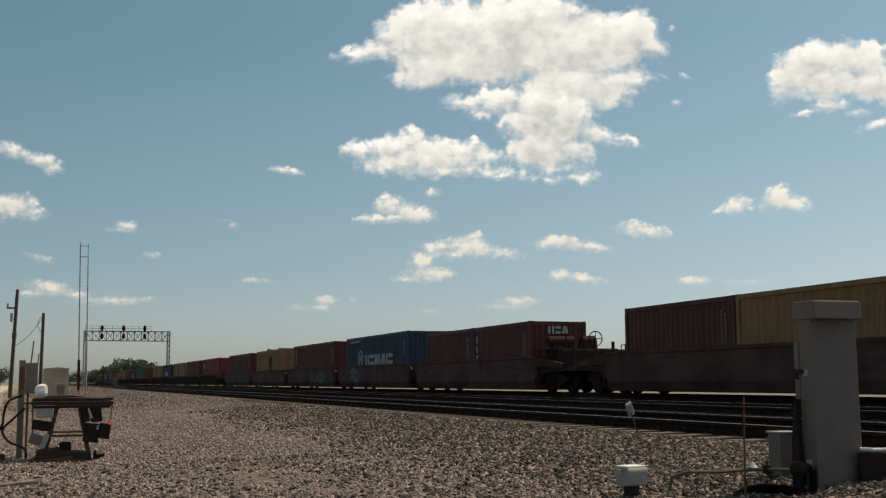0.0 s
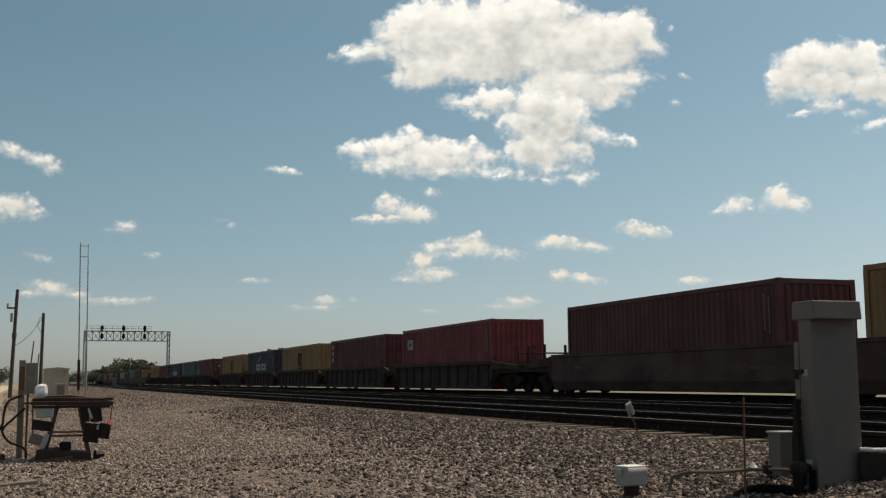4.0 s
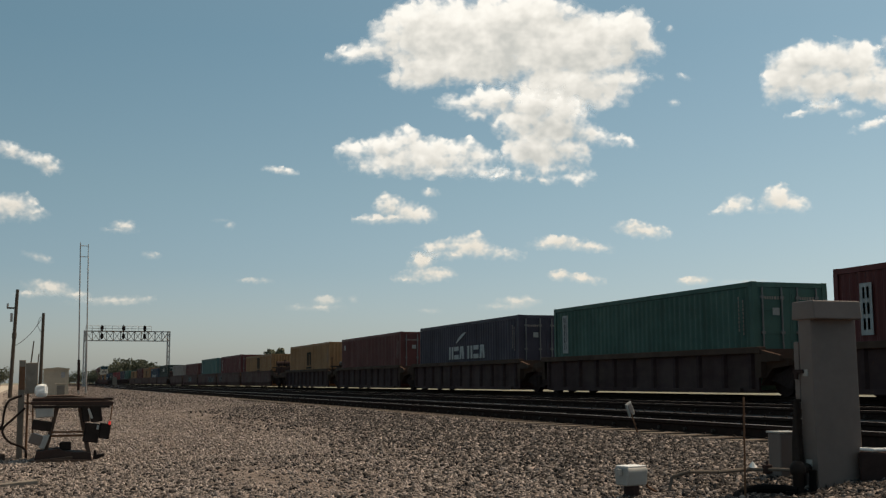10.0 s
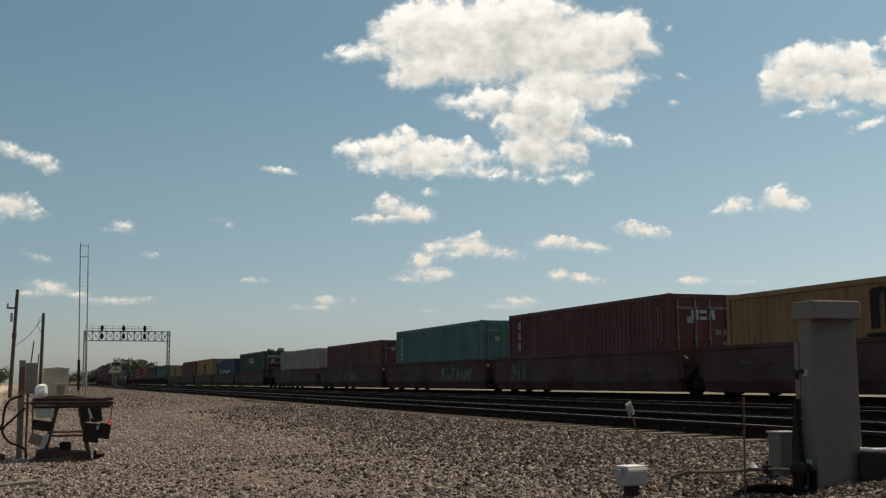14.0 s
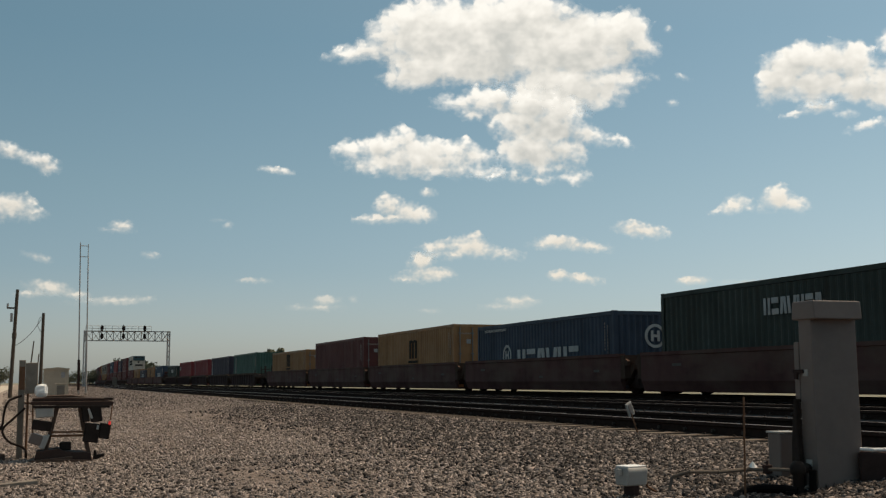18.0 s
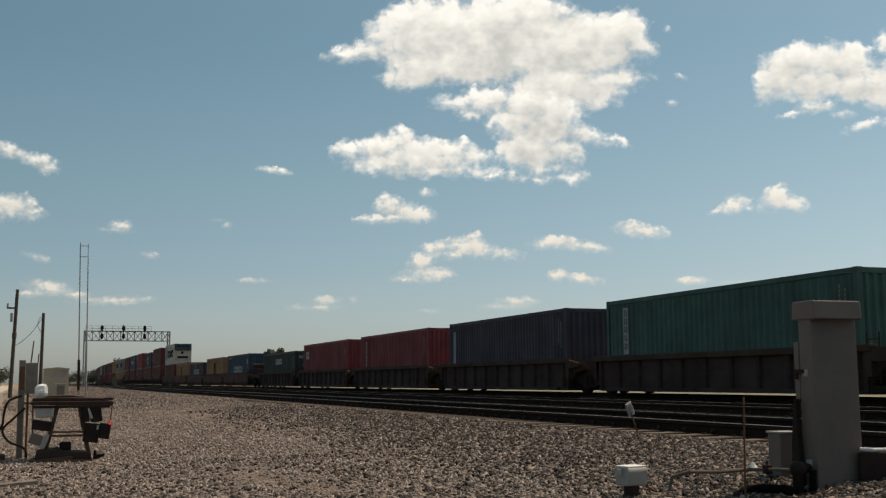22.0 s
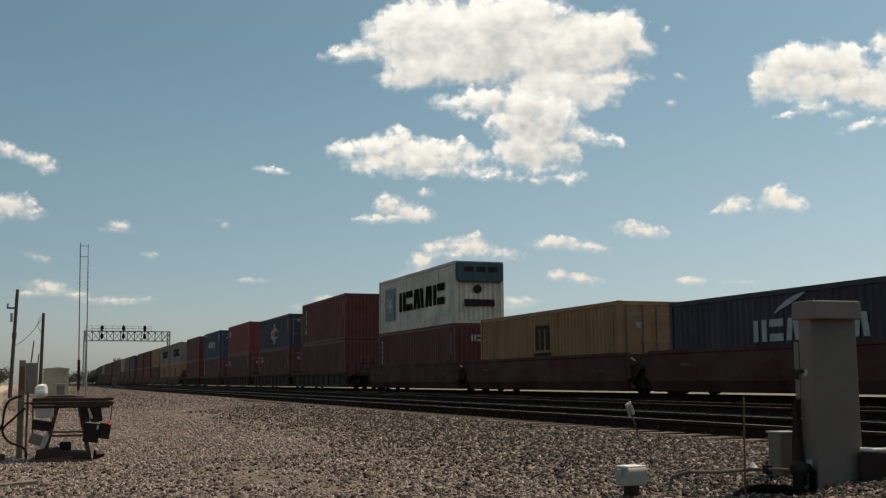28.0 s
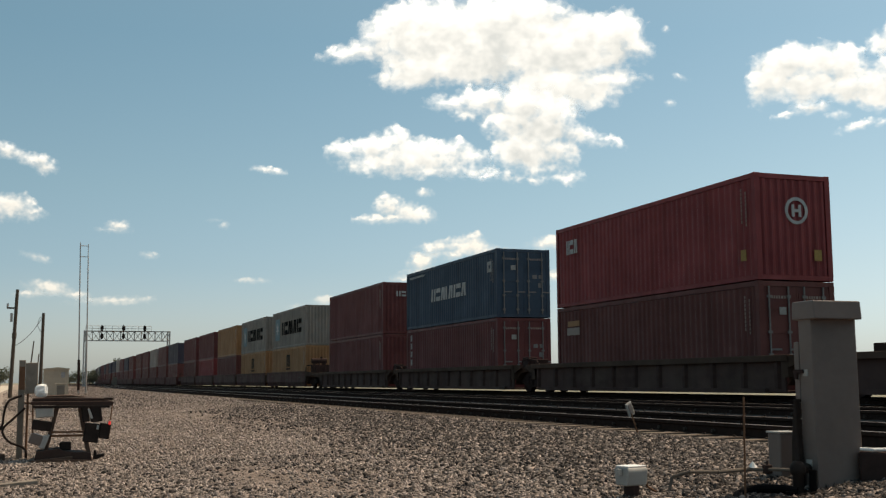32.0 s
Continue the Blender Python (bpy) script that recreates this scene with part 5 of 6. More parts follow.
def pedestal_box():
    base = thing("pedestal_box", pose(-6.58, 3.70, -0.325, 0, 0, 12), "pale grey box on a dark post in gravel", "junction box")
    part("post", Form().tube((0, 0, -0.02), (0, 0, 0.12), 0.05, n=14).mesh("post", IRON), base, "dark post")
    part("case", Form().prism([(-0.06, 0.1), (-0.075, 0.2), (-0.06, 0.222), (0.06, 0.222), (0.075, 0.2), (0.06, 0.1)], "y", -0.085, 0.085).mesh("case", PALE_BOX, 0.01), base)
    # lid whiter than the case: sun on its top put into the colour
    part("lid", Form().box(-0.062, 0.062, -0.08, 0.08, 0.22, 0.23).mesh("lid", SHEEN_WHITE, 0.005), base, "white lid, its sunlight put into the colour")
    for sy in (-1, 1):
        part("lug", Form().box(-0.015, 0.015, sy * 0.09, sy * 0.12, 0.17, 0.21).mesh("lug", PALE_BOX), base)
    part("cable", Form().path([(0.02, 0.1, 0.15), (-0.02, 0.16, 0.08), (0.03, 0.21, 0.04), (0.0, 0.27, -0.01)], 0.008, 6).mesh("cable", RUSTY), base, "rusty cable")


pedestal_box()
single("marker_stake", Form().tube((0, 0, -0.12), (0.01, 0.01, 0.625), 0.0065, n=6), RUSTY, "thin rusty steel stake upright in gravel", "stake", pose(-6.0, 4.18, -0.27))
rf = thing("reflector_marker", pose(-11.0, 6.31, -0.15), "small weathered reflector on a leaning rusty rod", "marker")
part("rod", Form().tube((0, 0.0, -0.05), (-0.05, -0.085, 0.27), 0.011, n=6).mesh("rod", RUSTY), rf)
plate = part("reflector", Form().box(-0.012, 0.012, -0.05, 0.05, -0.08, 0.08).mesh("reflector", PALE_BOX, 0.012), rf, "scuffed pale reflector plate", pose(-0.05, -0.09, 0.29, 24, 0, 20))
part("lens", Form().box(0.0125, 0.018, -0.03, 0.03, -0.055, 0.06).mesh("lens", ROD, 0.004), plate, "worn grey reflector face")


# ---- work table by the post ----
def work_table():
    base = thing("work_table", pose(-14.1, 0.272, -0.45), "battered dark work table on splayed legs in gravel", "table")
    part("tabletop", Form().prism([(-0.38, 0.665), (-0.385, 0.705), (0.5, 0.705), (0.55, 0.69), (0.53, 0.645), (0.2, 0.652)], "x", -0.3, 0.3).mesh("tabletop", DARKBOARD, 0.008), base, "thick dark weathered top")
    part("top_board", Form().prism([(-0.37, 0.708), (-0.365, 0.742), (-0.1, 0.75), (0.1, 0.742), (0.4, 0.738), (0.53, 0.712), (0.52, 0.708)], "x", -0.28, 0.27).mesh("top_board", DARKBOARD, 0.006), base, "warped dark board")
    part("top_board", Form().prism([(-0.24, 0.752), (-0.2, 0.772), (0.06, 0.776), (0.22, 0.756), (0.24, 0.752)], "x", -0.24, 0.2).mesh("top_board", DARKWOOD, 0.006), base, "warped red-brown board")
    part("top_block", Form().box(-0.06, 0.12, 0.44, 0.55, 0.715, 0.74).mesh("top_block", BLACK, 0.006), base)
    for y0, y1 in ((-0.23, -0.08), (0.3, 0.16)):
        for x in (-0.1, 0.22):
            part("leg", Form().prism([(y0 - 0.022, 0.0), (y0 + 0.022, 0.0), (y1 + 0.022, 0.67), (y1 - 0.022, 0.67)], "x", x - 0.025, x + 0.025).mesh("leg", DARKWOOD, 0.004), base)
    part("stretcher", Form().box(0.22, 0.27, -0.15, 0.24, 0.29, 0.315).mesh("stretcher", RUSTY), base, "rusty cross bar")
    part("stretcher", Form().box(0.2, 0.25, -0.15, 0.24, 0.335, 0.355).mesh("stretcher", RUSTY), base, "rusty cross bar")
    part("plinth", Form().prism([(-0.33, 0.0), (-0.3, 0.13), (-0.06, 0.155), (0.02, 0.12), (0.3, 0.105), (0.31, 0.0)], "x", -0.2, 0.3).mesh("plinth", DARKBOARD, 0.006), base, "dark boards stacked on the ground")
    part("board", Form().box(-0.25, 0.34, -0.36, 0.1, 0.03, 0.06, Matrix.Rotation(0.09, 4, "X")).mesh("board", DARKWOOD, 0.004), base)
    part("board", Form().box(-0.22, 0.36, -0.1, 0.36, 0.0, 0.035, Matrix.Rotation(-0.06, 4, "X")).mesh("board", DARKWOOD, 0.004), base)
    part("shelf_box", Form().box(0.05, 0.2, -0.05, 0.08, 0.13, 0.225).mesh("shelf_box", BLACK, 0.01), base)
    part("angle_iron", Form().prism([(0.33, 0.0), (0.46, 0.05), (0.46, 0.08), (0.38, 0.07), (0.36, 0.12), (0.34, 0.12)], "x", 0.1, 0.16).mesh("angle_iron", BLACK, 0.003), base)
    part("side_rod", Form().tube((0.28, -0.36, 0.67), (0.28, -0.35, 0.3), 0.01).mesh("side_rod", RUSTY), base)
    for y, z, w, h, tilt, mt in ((-0.225, 0.52, 0.2, 0.13, 3, PALE_BOX), (-0.26, 0.37, 0.22, 0.11, -8, BLACK), (-0.33, 0.21, 0.15, 0.12, -20, CASE_GREY), (-0.25, 0.16, 0.07, 0.15, -16, PALE_BOX),
                              (0.24, 0.46, 0.08, 0.19, 8, BLACK), (0.36, 0.46, 0.13, 0.19, 8, BLACK), (0.29, 0.22, 0.17, 0.22, -6, BLACK), (0.44, 0.26, 0.12, 0.18, -8, BLACK)):
        label = {"pale_box": "pale grimy panel", "black_plastic": "black box", "case_grey": "grey tilted panel"}[mt.name]
        part("hung_box", Form().box(-0.1, 0.1, -w / 2, w / 2, 0, h).mesh("hung_box", mt, 0.012), base, label, pose(0.2, y, z, tilt, 0, 0))
    for y, z, h, tilt in ((0.3, 0.5, 0.12, 20), (0.365, 0.37, 0.05, -10), (-0.215, 0.2, 0.13, -18)):
        part("strap", Form().box(0.301, 0.309, -0.013, 0.013, 0, h).mesh("strap", PALE_BOX, 0.002), base, "pale dangling strap", pose(0.0, y, z, tilt, 0, 0))
    part("underlip", Form().box(0.24, 0.31, -0.36, 0.5, 0.625, 0.655).mesh("underlip", BLACK, 0.004), base, "black edge bar under the top")
    part("lamp_rod", Form().tube((0.3, 0.53, 0.66), (0.3, 0.51, 0.48), 0.007).mesh("lamp_rod", RUSTY), base)
    part("warning_lamp", Form().tube((0.3, 0.5, 0.425), (0.3, 0.505, 0.465), 0.014, n=14).mesh("warning_lamp", lamp_mat), base, "small glowing red lamp")


work_table()
bag = Form()


def boxy(w, u, turn):
    """Rounded-square section of a stuffed bag."""
    return math.sin(w) ** 0.6 * math.copysign(abs(turn(u)) ** 0.7, turn(u)) if 0.01 < w < 3.13 else 0.0


for j in range(9):
    for i in range(16):
        u, w = 2 * math.pi * i / 16, math.pi * j / 8
        p = Vector((0.06 * boxy(w, u, math.cos), 0.075 * boxy(w, u, math.sin), 0.077 - 0.077 * math.cos(w)))
        k = 1 + 0.35 * noise.noise(p * 28) + 0.15 * noise.noise(p * 60)
        bag.v.append((p.x * k, p.y * k, max(0.0, p.z * (0.75 + 0.25 * k))))
bag.f = [(j * 16 + i, j * 16 + (i + 1) % 16, (j + 1) * 16 + (i + 1) % 16, (j + 1) * 16 + i) for j in range(8) for i in range(16)]
single("plastic_bag", bag, SHEEN_WHITE, "crumpled white plastic bag on the dark table", "bag", pose(-14.0, 0.0, 0.30))


def meter_post():
    base = thing("meter_post", pose(-14.6, -0.255, -0.45), "grey wooden post carrying a rusty metal meter box", "post")
    part("post", Form().box(-0.045, 0.045, -0.012, 0.062, -0.05, 1.2).mesh("post", POSTWOOD, 0.006), base)
    part("meter_box", Form().box(-0.06, 0.06, 0.065, 0.21, 0.79, 1.17).mesh("meter_box", POSTWOOD, 0.01), base, "grey-brown metal box")
    part("back_panel", Form().box(0.046, 0.06, -0.005, 0.06, 0.84, 1.12).mesh("back_panel", RUSTY), base, "rust-stained panel")
    part("conduit_stub", Form().tube((0.0, 0.1, 0.0), (0.0, 0.1, 0.82), 0.014).tube((0.0, 0.05, 0.68), (0.0, 0.3, 0.66), 0.012).mesh("conduit_stub", RUSTY), base)


meter_post()


def bend(points, r, name, label, mt=BLACK):
    out = []
    pts = [Vector(p) for p in points]
    pts = [pts[0]] + pts + [pts[-1]]
    for i in range(len(pts) - 3):
        p0, p1, p2, p3 = pts[i:i + 4]
        for k in range(6):
            f = k / 6
            out.append(0.5 * (2 * p1 + (p2 - p0) * f + (2 * p0 - 5 * p1 + 4 * p2 - p3) * f * f + (3 * p1 - p0 - 3 * p2 + p3) * f ** 3))
    single(name, Form().path(out + [pts[-1]], r, 8), mt, label, "cable")


bend([(-14.5, -0.18, 0.17), (-14.5, -0.3, 0.05), (-14.5, -0.41, -0.06), (-14.5, -0.42, -0.14), (-14.5, -0.34, -0.24), (-14.5, -0.2, -0.3), (-14.5, -0.15, -0.36), (-14.5, -0.15, -0.46)], 0.014, "loose_cable", "thick black cable looping out of a meter box")
bend([(-14.5, -0.22, 0.32), (-14.5, -0.37, 0.25), (-14.5, -0.42, 0.09), (-14.5, -0.43, -0.03), (-14.5, -0.51, -0.16), (-14.5, -0.68, -0.3), (-14.5, -0.96, -0.44)], 0.014, "loose_cable", "thick black cable running to the ground")
single("scrap_timber", Form().box(-0.06, 0.06, -0.3, 0.2, 0, 0.05), POSTWOOD, "short weathered board lying in gravel", "timber", pose(-10.75, -0.2, -0.46, 4, 0, 8), 0.008)
single("scrap_block", Form().box(-0.06, 0.06, -0.06, 0.06, 0, 0.1), DARKWOOD, "small dark block lying in gravel beside a post", "scrap", pose(-14.3, -0.45, -0.46, 0, 0, 20), 0.02)

# ---- loose stones on the slope ----
def stones(name, label, material, count, span, spread, sizes, test, seed, grow=0.01, blocky=True):
    """Sharp little stones scattered over the ground in front."""
    rng = np.random.default_rng(seed)
    r = span[0] * (span[1] / span[0]) ** rng.random(count * 3)
    a = rng.uniform(spread[0], spread[1], count * 3)
    x, y = -r * np.cos(a), r * np.sin(a)
    keep = test(x, y, r, rng.random(count * 3))
    x, y, r = x[keep][:count], y[keep][:count], r[keep][:count]
    n = len(x)
    size = (sizes[0] + sizes[1] * rng.random(n) ** 2.2) * (1 + grow * r)
    if blocky:
        base = np.array([(i, j, k) for i in (-1, 1) for j in (-1, 1) for k in (-1, 1)], float) * 0.72
        tri = np.array([(0, 1, 3), (0, 3, 2), (4, 6, 7), (4, 7, 5), (0, 4, 5), (0, 5, 1), (2, 3, 7), (2, 7, 6), (0, 2, 6), (0, 6, 4), (1, 5, 7), (1, 7, 3)])
    else:
        base = np.array([(1, 0, 0), (-1, 0, 0), (0, 1, 0), (0, -1, 0), (0, 0, 1), (0, 0, -1)], float)
        tri = np.array([(0, 2, 4), (2, 1, 4), (1, 3, 4), (3, 0, 4), (2, 0, 5), (1, 2, 5), (3, 1, 5), (0, 3, 5)])
    nv = len(base)
    shapes = (base[None] + rng.normal(0, 0.2, (60, nv, 3))) * np.stack([rng.uniform(1.0, 1.8, 60), rng.uniform(0.65, 1.05, 60), rng.uniform(0.45, 0.85, 60)], 1)[:, None]
    t, tilt = rng.uniform(0, 6.283, n), rng.normal(0, 0.5, n)
    v = shapes[rng.integers(0, 60, n)] * size[:, None, None]
    vz = v[..., 2] * np.cos(tilt)[:, None] + v[..., 0] * np.sin(tilt)[:, None]
    vx0 = v[..., 0] * np.cos(tilt)[:, None] - v[..., 2] * np.sin(tilt)[:, None]
    vx = vx0 * np.cos(t)[:, None] - v[..., 1] * np.sin(t)[:, None]
    vy = vx0 * np.sin(t)[:, None] + v[..., 1] * np.cos(t)[:, None]
    gz = np.array([ground_z(k) + (hollow(j, k) if j > -9 else 0.0) for j, k in zip(x, y)])
    co = np.stack([vx + x[:, None], vy + y[:, None], vz + (gz + size * 0.3)[:, None]], -1).reshape(-1, 3)
    faces = (tri[None] + (np.arange(n) * nv)[:, None, None]).reshape(-1)
    me = bpy.data.meshes.new(name)
    me.vertices.add(len(co))
    me.vertices.foreach_set("co", co.astype(np.float32).ravel())
    me.loops.add(len(faces))
    me.loops.foreach_set("vertex_index", faces.astype(np.int32))
    me.polygons.add(len(faces) // 3)
    me.polygons.foreach_set("loop_start", np.arange(0, len(faces), 3, dtype=np.int32))
    me.update()
    me.validate()
    me.materials.append(material)
    tagged(new(name, me), label, "stones", kind="stuff")


def bare(x, y):
    """Drifts of blown dust where few stones show, long along the line."""
    m = np.sin(0.5 * x + 1.3 * np.sin(1.1 * y)) * np.sin(1.9 * y + 0.35 * x + 0.8) + 0.6 * np.sin(1.3 * x - 2.1 * y + np.sin(2.7 * y + 0.9 * x))
    thin = np.where(y < 4.2, np.clip(0.95 - 0.75 * np.clip(m, 0, 1), 0.25, 1.0), 1.0)
    for cx, cy, a, b in ((-10.0, 1.75, 2.4, 0.32), (-25.0, 3.4, 6.0, 0.5), (-30.0, -0.9, 14.0, 1.3)):     # swept by wheels
        thin = thin * (1 - 0.8 * np.exp(-((x - cx) / a) ** 2 - ((y - cy - 0.1 * m) / b) ** 2))
    return thin


stones("ballast_stones", "loose angular grey-brown ballast stones on the slope", STONE, 120000, (6.2, 30), (-0.1, 0.80), (0.0095, 0.0125), lambda x, y, r, k: (y < 6.5) & (k < np.clip((y - 3.2) / 2.1, np.where(r < 13, 0.12, 0.0), 1.0) * bare(x, y)), 7)
stones("yard_stones", "small dusty stones scattered over the yard", YARD_STONE, 130000, (6.5, 48), (-0.12, 0.62), (0.0055, 0.0115), lambda x, y, r, k: (y > -3) & (y < 6.2) & (k < np.clip((5.6 - y) / 3.0 + r / 60, 0.15, 1.0) * bare(x, y)), 8, 0.02, False)
stones("far_yard_stones", "coarse grey-brown stones strewn over the far yard", FAR_STONE, 42000, (38, 170), (-0.03, 0.36), (0.012, 0.036), lambda x, y, r, k: (y > -3.2) & (y < 6.3) & (x > -165) & (k < np.clip(0.35 + y / 9.0, 0.1, 1.0)), 9, 0.006, False)

# ---- clouds, far off over the plain ----
CLOUDS = []
VAPOUR, nt, bsdf = nodes_of("cloud_vapour")
nt.nodes.remove(bsdf)
att = nt.nodes.new("ShaderNodeAttribute")
att.attribute_name = "thickness"
self_shade = nt.nodes.new("ShaderNodeAttribute")
self_shade.attribute_name = "self_shade"
wisp, puff = noise_at(nt, 0.05, (0.8, 1.15, 1), detail=10.0), noise_at(nt, 0.02, detail=3.5)


def plus(a, k, b):
    n = nt.nodes.new("ShaderNodeMath")
    n.operation = "MULTIPLY_ADD"
    nt.links.new(a, n.inputs[0])
    n.inputs[1].default_value = k
    nt.links.new(b, n.inputs[2])
    return n.outputs[0]


cover = add(nt, "ShaderNodeMapRange", **{"From Min": 0.34, "From Max": 1.4})
cover.interpolation_type = "SMOOTHSTEP"
nt.links.new(plus(wisp, 0.62, att.outputs["Fac"]), cover.inputs[0])
cover = cover.outputs[0]
# the clouds glow by themselves, their light and shade painted into the tone
tone = nt.nodes.new("ShaderNodeValToRGB")
tone.color_ramp.elements[0].position, tone.color_ramp.elements[0].color = 0.15, rgba((0.92, 0.985, 1.105))
tone.color_ramp.elements[1].position, tone.color_ramp.elements[1].color = 1.0, rgba((0.54, 0.60, 0.685))
tone.color_ramp.elements.new(0.42).color = rgba((0.80, 0.855, 0.955))
tone.color_ramp.elements.new(0.7).color = rgba((0.67, 0.725, 0.815))
nt.links.new(plus(puff, 0.2, self_shade.outputs["Fac"]), tone.inputs[0])
glow = add(nt, "ShaderNodeEmission", Strength=1.0)
distance = nt.nodes.new("ShaderNodeAttribute")     # painted haze: low clouds are dimmed and warmed in their colour
distance.attribute_type, distance.attribute_name = "OBJECT", "air"
nt.links.new(mixed(nt, distance.outputs["Fac"], tone.outputs[0], rgba((0.77, 0.775, 0.80))), glow.inputs[0])
clear = nt.nodes.new("ShaderNodeBsdfTransparent")
dens = nt.nodes.new("ShaderNodeAttribute")
dens.attribute_type, dens.attribute_name = "OBJECT", "density"
alpha = nt.nodes.new("ShaderNodeMath")
alpha.operation = "MULTIPLY"
nt.links.new(cover, alpha.inputs[0])
nt.links.new(dens.outputs["Fac"], alpha.inputs[1])
mixer = nt.nodes.new("ShaderNodeMixShader")
nt.links.new(alpha.outputs[0], mixer.inputs[0])
nt.links.new(clear.outputs[0], mixer.inputs[1])
nt.links.new(glow.outputs[0], mixer.inputs[2])
nt.links.new(mixer.outputs[0], nt.nodes["Material Output"].inputs[0])


def waves(x, y, seed):
    """Gradient noise over arrays, about -0.7 to 0.7."""
    table = np.random.default_rng(seed % 99991).permutation(256)
    i, j = np.floor(x).astype(int), np.floor(y).astype(int)
    u, w = x - i, y - j
    fu, fw = u * u * u * (u * (u * 6 - 15) + 10), w * w * w * (w * (w * 6 - 15) + 10)

    def corner(di, dj):
        a = table[(table[(i + di) % 256] + j + dj) % 256] * (2 * np.pi / 256)
        return np.cos(a) * (u - di) + np.sin(a) * (w - dj)
    low = corner(0, 0) * (1 - fu) + corner(1, 0) * fu
    high = corner(0, 1) * (1 - fu) + corner(1, 1) * fu
    return low * (1 - fw) + high * fw


def rough_noise(x, y, seed, octaves=5, ridged=False):
    total, k, size = 0.0, 1.0, 1.0
    for n in range(octaves):
        v = waves(x * size, y * size, seed + n * 17)
        total = total + k * ((0.32 - np.abs(v)) * 1.3 if ridged else v)
        k, size = k * 0.6, size * 2.07
    return total


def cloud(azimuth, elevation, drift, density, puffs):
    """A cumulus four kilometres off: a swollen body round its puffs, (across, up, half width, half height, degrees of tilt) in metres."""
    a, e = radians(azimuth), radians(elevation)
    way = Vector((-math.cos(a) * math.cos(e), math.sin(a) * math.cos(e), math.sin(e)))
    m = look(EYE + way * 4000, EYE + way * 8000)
    tall = max(p[3] for p in puffs)
    step = 3.6 if len(puffs) > 7 else 2.4
    pad = 12 + 0.3 * tall
    x0, x1 = min(p[0] - p[2] for p in puffs) - pad, max(p[0] + p[2] for p in puffs) + pad
    y0, y1 = min(p[1] - p[3] for p in puffs) - pad, max(p[1] + p[3] for p in puffs) + pad
    X, Y = np.meshgrid(np.arange(x0, x1, step), np.arange(y0, y1, step), indexing="ij")
    nx, ny = X.shape
    seed = int(abs(azimuth) * 370 + abs(elevation) * 91)
    billow = min(60.0, max(16.0, 1.1 * tall))
    # outlines drawn out and curled by the wind
    wx = X + 0.3 * billow * rough_noise(X / billow / 1.3, Y / billow / 1.3, seed + 5, 3)
    wy = Y + 0.3 * billow * rough_noise(X / billow / 1.3, Y / billow / 1.3, seed + 6, 3)
    parts, lobes = [], []
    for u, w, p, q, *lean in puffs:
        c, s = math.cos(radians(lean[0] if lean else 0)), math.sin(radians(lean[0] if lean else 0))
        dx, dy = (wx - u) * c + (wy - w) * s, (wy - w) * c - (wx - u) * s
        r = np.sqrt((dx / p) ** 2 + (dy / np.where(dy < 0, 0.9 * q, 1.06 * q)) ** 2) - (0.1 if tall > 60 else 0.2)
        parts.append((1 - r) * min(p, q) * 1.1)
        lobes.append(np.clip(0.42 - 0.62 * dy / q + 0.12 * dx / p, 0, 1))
    blend = 0.11 * tall
    F = blend * np.log(sum(np.exp(np.clip(f / blend, -40, 40)) for f in parts))
    ragged = 0.36 * rough_noise(X / billow, Y / billow, seed, 6) + 0.34 * rough_noise(X / billow * 1.6 + 7, Y / billow * 1.6, seed + 3, 5, True)
    F2 = F + min(34.0, 3 + 0.3 * tall if tall < 55 else 6 + 0.38 * tall) * ragged
    # crisp lit tops, frayed undersides
    gx, gy = np.gradient(F, step)
    under = np.clip(0.5 + 0.7 * gy, 0, 1)
    fray = np.clip(0.5 + 1.2 * rough_noise(X / 55, Y / 55, seed + 8, 3), 0, 1)
    soft = min(1.0, 0.3 + tall / 45) * (14 + 26 * under + 40 * fray)
    T = np.clip((F2 + 5) / (1.35 * soft), 0, 1.3)
    # self-shading for the emission: grey in thick places with cloud above them
    broad = 0.4 * tall
    G = broad * np.log(sum(np.exp(np.clip(f / broad, -40, 40)) for f in parts))
    deep = np.clip(G / max(20.0, 1.5 * tall), 0, 1.0)
    S, run = np.zeros(X.shape), np.zeros(nx)
    fall = math.exp(-step / max(18.0, 0.75 * tall))
    for j in range(ny - 1, -1, -1):
        run = run * fall + deep[:, j] * (1 - fall)
        S[:, j] = run
    U, run = np.zeros(X.shape), np.zeros(nx)
    for j in range(ny):
        run = run * fall + deep[:, j] * (1 - fall)
        U[:, j] = run
    S = 0.3 * S + 0.95 * np.sqrt(S * U)
    # painted sunlight: every swelling is bright above and grey below
    weigh = [np.exp(np.clip(f / (0.22 * tall), -30, 30)) for f in parts]
    L = sum(k * v for k, v in zip(weigh, lobes)) / sum(weigh)
    L = np.clip(L + 0.45 * rough_noise(X / billow / 1.5 + 3, Y / billow / 1.1, seed + 12, 3), 0, 1)
    B = np.clip((0.62 + 0.95 * L) * (deep * 0.15 + S * 0.75) + 0.16 * rough_noise(X / billow / 0.9, Y / billow / 0.9, seed + 2, 3, True) * np.minimum(1, deep * 2) - 0.05 + (0.36 * (L - 0.4) * np.minimum(1, deep * 2) if tall > 55 else 0.0), 0, 1.0)
    keep = T > 0.0
    cells = np.argwhere(keep[:-1, :-1] & keep[1:, :-1] & keep[:-1, 1:] & keep[1:, 1:])
    flat = np.stack([(cells[:, 0] + i) * ny + cells[:, 1] + j for i, j in ((0, 0), (1, 0), (1, 1), (0, 1))], 1)
    used, back = np.unique(flat, return_inverse=True)
    quads = back.reshape(-1, 4)
    n = len(used)
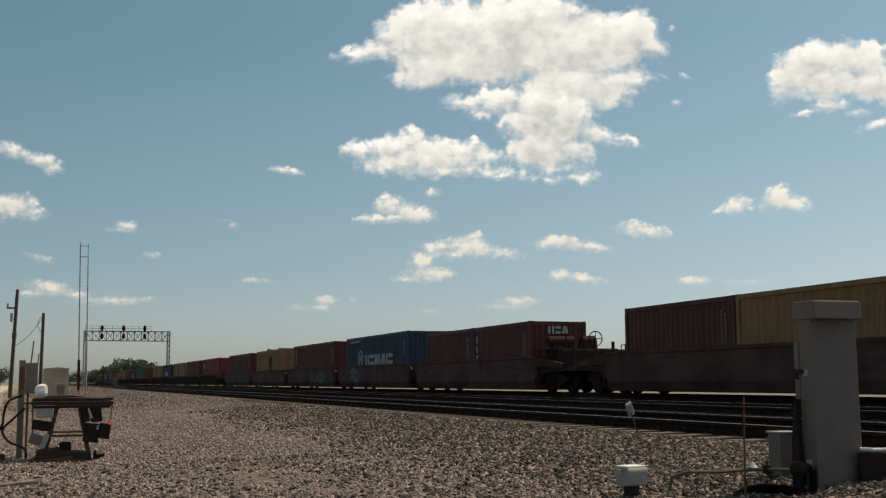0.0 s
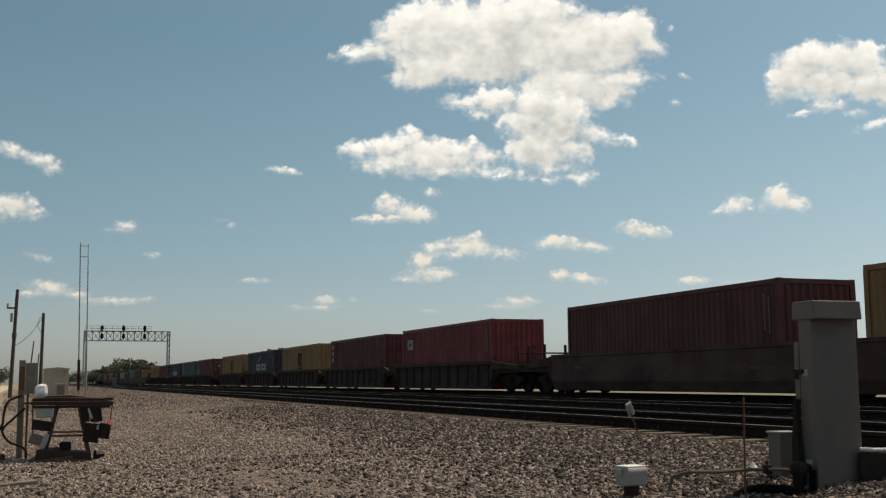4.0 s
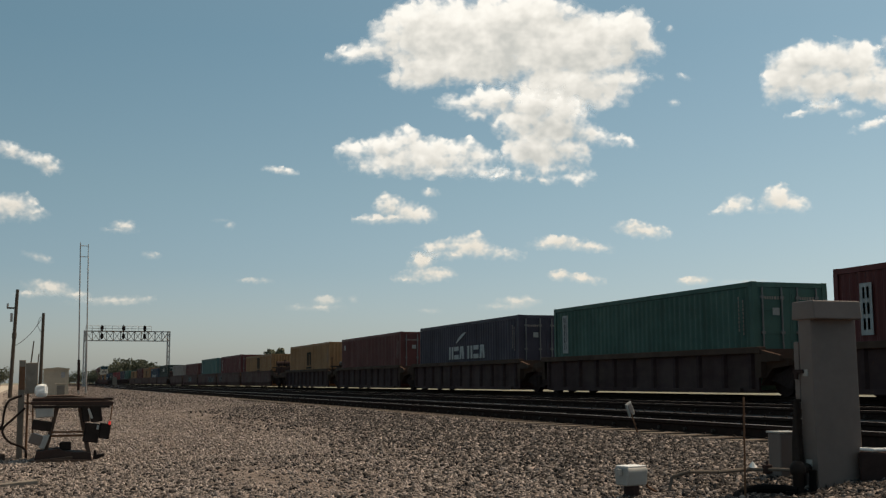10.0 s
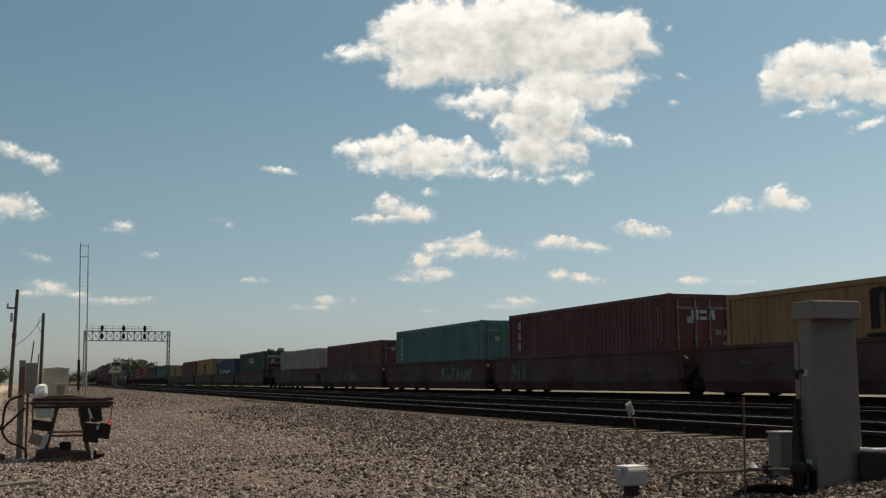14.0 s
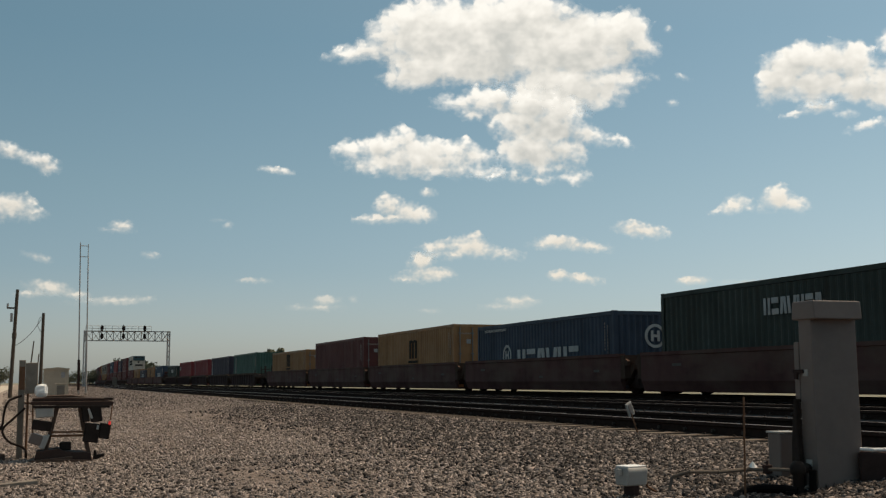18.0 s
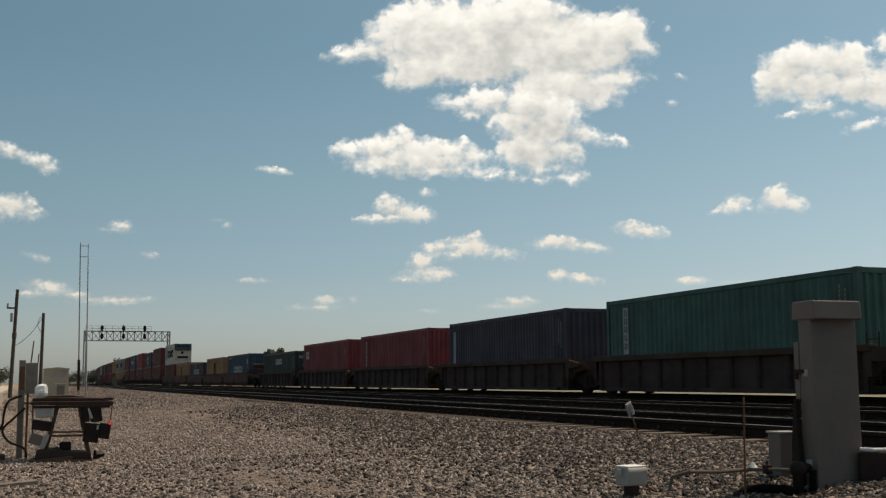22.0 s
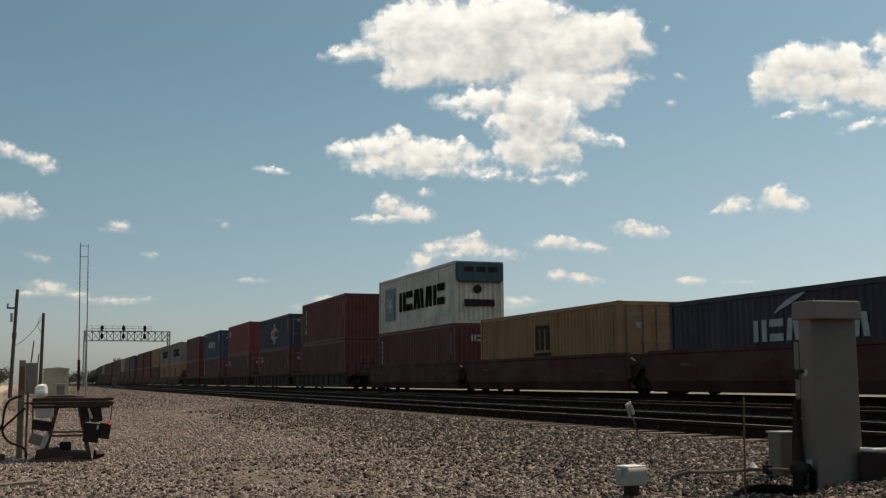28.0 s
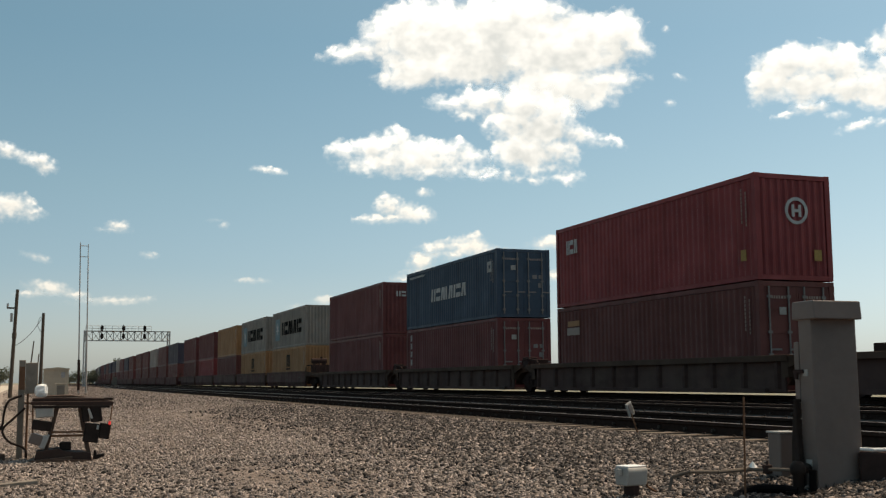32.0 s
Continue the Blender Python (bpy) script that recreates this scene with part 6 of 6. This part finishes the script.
    body = 0.5 * tall * (np.sqrt(T.ravel()[used]) + 0.03)
    xy = np.stack([X.ravel()[used], Y.ravel()[used]], 1)
    co = np.concatenate([np.column_stack([xy, body]), np.column_stack([xy, -body])])
    sides = np.concatenate([quads[:, [k, (k + 1) % 4]] for k in range(4)])
    _, first, times = np.unique(np.sort(sides, 1), axis=0, return_index=True, return_counts=True)
    a, b = sides[first[times == 1]].T
    faces = np.concatenate([quads, quads[:, ::-1] + n, np.column_stack([b, a, a + n, b + n])])
    me = bpy.data.meshes.new("cloud")
    me.from_pydata(co.tolist(), [], faces.tolist())
    me.materials.append(VAPOUR)
    me.attributes.new("thickness", "FLOAT", "POINT").data.foreach_set("value", np.tile(T.ravel()[used], 2).astype(np.float32))
    me.attributes.new("self_shade", "FLOAT", "POINT").data.foreach_set("value", np.tile(B.ravel()[used], 2).astype(np.float32))
    ob = new("cloud", me)
    ob["density"] = float(density)
    # how much haze is painted in, more towards the horizon
    ob["air"] = min(0.85, max(0.0, (12.0 - elevation) / 8.0))
    tagged(ob, "bright white cumulus cloud with ragged edges" if density > 0.7 else "thin pale wisp of cloud", "cloud", "clouds")
    CLOUDS.append((ob, m, m.to_3x3() @ Vector((float(drift), 0, 0))))


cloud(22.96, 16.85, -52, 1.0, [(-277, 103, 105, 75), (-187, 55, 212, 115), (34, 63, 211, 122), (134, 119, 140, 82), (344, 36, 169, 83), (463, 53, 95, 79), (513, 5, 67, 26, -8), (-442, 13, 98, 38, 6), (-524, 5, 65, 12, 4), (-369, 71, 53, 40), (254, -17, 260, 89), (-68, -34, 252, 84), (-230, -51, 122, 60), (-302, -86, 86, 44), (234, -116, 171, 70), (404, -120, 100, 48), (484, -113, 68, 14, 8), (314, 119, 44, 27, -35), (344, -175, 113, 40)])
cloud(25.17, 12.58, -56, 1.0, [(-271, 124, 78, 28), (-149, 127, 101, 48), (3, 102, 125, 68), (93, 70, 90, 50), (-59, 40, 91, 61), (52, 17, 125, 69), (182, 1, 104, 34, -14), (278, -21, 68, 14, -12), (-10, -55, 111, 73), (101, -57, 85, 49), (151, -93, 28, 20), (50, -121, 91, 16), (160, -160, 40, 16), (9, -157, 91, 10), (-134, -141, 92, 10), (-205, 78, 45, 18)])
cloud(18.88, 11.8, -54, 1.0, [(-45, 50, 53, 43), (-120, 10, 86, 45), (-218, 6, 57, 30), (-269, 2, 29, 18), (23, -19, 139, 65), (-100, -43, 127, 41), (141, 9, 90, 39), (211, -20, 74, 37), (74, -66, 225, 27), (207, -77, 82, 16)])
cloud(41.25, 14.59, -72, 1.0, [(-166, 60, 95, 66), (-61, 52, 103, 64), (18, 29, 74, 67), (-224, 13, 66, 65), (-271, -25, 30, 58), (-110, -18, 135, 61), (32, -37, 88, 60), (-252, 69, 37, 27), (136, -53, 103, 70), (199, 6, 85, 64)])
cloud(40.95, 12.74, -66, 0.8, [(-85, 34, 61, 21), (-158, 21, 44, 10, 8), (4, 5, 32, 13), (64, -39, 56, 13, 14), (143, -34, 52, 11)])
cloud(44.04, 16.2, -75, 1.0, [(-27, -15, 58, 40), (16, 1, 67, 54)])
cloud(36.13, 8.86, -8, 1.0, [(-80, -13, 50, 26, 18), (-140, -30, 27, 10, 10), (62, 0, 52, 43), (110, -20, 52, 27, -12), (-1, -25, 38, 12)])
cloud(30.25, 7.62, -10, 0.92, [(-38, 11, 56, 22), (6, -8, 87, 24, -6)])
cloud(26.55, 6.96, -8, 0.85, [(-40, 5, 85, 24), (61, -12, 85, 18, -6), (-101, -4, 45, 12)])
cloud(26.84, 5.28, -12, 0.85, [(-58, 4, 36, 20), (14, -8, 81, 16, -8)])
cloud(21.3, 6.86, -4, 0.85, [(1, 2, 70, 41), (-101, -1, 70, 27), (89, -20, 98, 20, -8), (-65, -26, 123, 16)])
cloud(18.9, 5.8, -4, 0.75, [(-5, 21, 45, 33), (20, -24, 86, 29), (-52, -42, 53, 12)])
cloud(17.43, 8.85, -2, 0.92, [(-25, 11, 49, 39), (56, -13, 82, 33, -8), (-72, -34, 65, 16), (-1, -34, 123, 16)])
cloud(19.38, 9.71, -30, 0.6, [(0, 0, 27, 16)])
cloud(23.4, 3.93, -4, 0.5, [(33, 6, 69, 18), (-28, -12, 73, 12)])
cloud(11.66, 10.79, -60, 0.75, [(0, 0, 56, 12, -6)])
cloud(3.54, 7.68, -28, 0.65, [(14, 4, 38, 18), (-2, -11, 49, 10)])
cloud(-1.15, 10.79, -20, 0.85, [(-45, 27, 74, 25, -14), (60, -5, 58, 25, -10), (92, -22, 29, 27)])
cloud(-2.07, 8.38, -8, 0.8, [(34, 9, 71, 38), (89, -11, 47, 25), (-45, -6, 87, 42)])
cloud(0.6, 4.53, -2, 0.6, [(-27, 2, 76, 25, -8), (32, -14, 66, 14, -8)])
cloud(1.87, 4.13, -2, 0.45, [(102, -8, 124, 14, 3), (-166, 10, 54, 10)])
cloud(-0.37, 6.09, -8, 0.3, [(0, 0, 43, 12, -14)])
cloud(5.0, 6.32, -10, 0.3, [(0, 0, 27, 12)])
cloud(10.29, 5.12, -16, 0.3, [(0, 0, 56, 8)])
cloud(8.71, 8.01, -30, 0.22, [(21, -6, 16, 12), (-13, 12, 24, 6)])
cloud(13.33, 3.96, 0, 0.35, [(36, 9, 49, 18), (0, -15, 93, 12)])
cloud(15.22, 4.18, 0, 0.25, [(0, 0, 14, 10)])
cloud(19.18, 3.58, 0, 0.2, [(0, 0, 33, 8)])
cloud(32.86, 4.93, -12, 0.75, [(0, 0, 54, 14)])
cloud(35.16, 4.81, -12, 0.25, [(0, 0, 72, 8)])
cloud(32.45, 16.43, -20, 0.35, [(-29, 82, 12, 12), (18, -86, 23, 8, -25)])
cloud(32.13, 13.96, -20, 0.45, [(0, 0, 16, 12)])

# ---- sleepers, plates and clips of the tracks ----
for tr, y in TRACKS:
    near = y == NEAR_Y
    xs = [-6 - 0.56 * i for i in range(100 if near else 60)]
    for x in xs:
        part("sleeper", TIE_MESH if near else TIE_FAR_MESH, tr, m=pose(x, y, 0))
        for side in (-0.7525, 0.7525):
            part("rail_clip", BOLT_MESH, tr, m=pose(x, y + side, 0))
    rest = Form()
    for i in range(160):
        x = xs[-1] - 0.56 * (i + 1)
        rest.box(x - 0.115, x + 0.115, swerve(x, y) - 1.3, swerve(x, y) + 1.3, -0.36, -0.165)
    tagged(part("sleepers", rest.mesh("sleepers", TIE_DARK), tr), kind="stuff")


# ---- what moves ----
def motions():
    for ob, s, z in RIDERS:
        times = (0.0, 16.0, 32.0) if s > BEND_X else (0.0, 4.0, 8.0, 12.0, 16.0, 20.0, 24.0, 28.0, 32.0)
        walk(ob, [(t, on_line(s + SPEED * t, z=z)) for t in times])
    # wheels turn under their cars while they roll past, one row each thirtieth of a second
    place = {ob: s for ob, s, z in RIDERS}
    for ob, car, along, dx in WHEELSETS:
        start = place[car] + along
        k0, k1 = round((-75 - start) / SPEED * 30), round((-18 - start) / SPEED * 30)
        k0, k1 = max(0, k0), min(960, k1)
        if k1 <= k0:
            continue
        rows = [(k / 30, pose(dx, 0, 0.455, 0, math.degrees(SPEED * (k - k0) / 30 / 0.455), 0)) for k in range(k0, k1 + 1)]
        if k0 > 0:
            rows.insert(0, (0.0, rows[0][1]))
        if k1 < 960:
            rows.append((32.0, rows[-1][1]))
        walk(ob, rows)
    for ob, m, drift in CLOUDS:
        walk(ob, [(t, Matrix.Translation(drift * (t / 32.0)) @ m) for t in (0.0, 16.0, 32.0)])


motions()
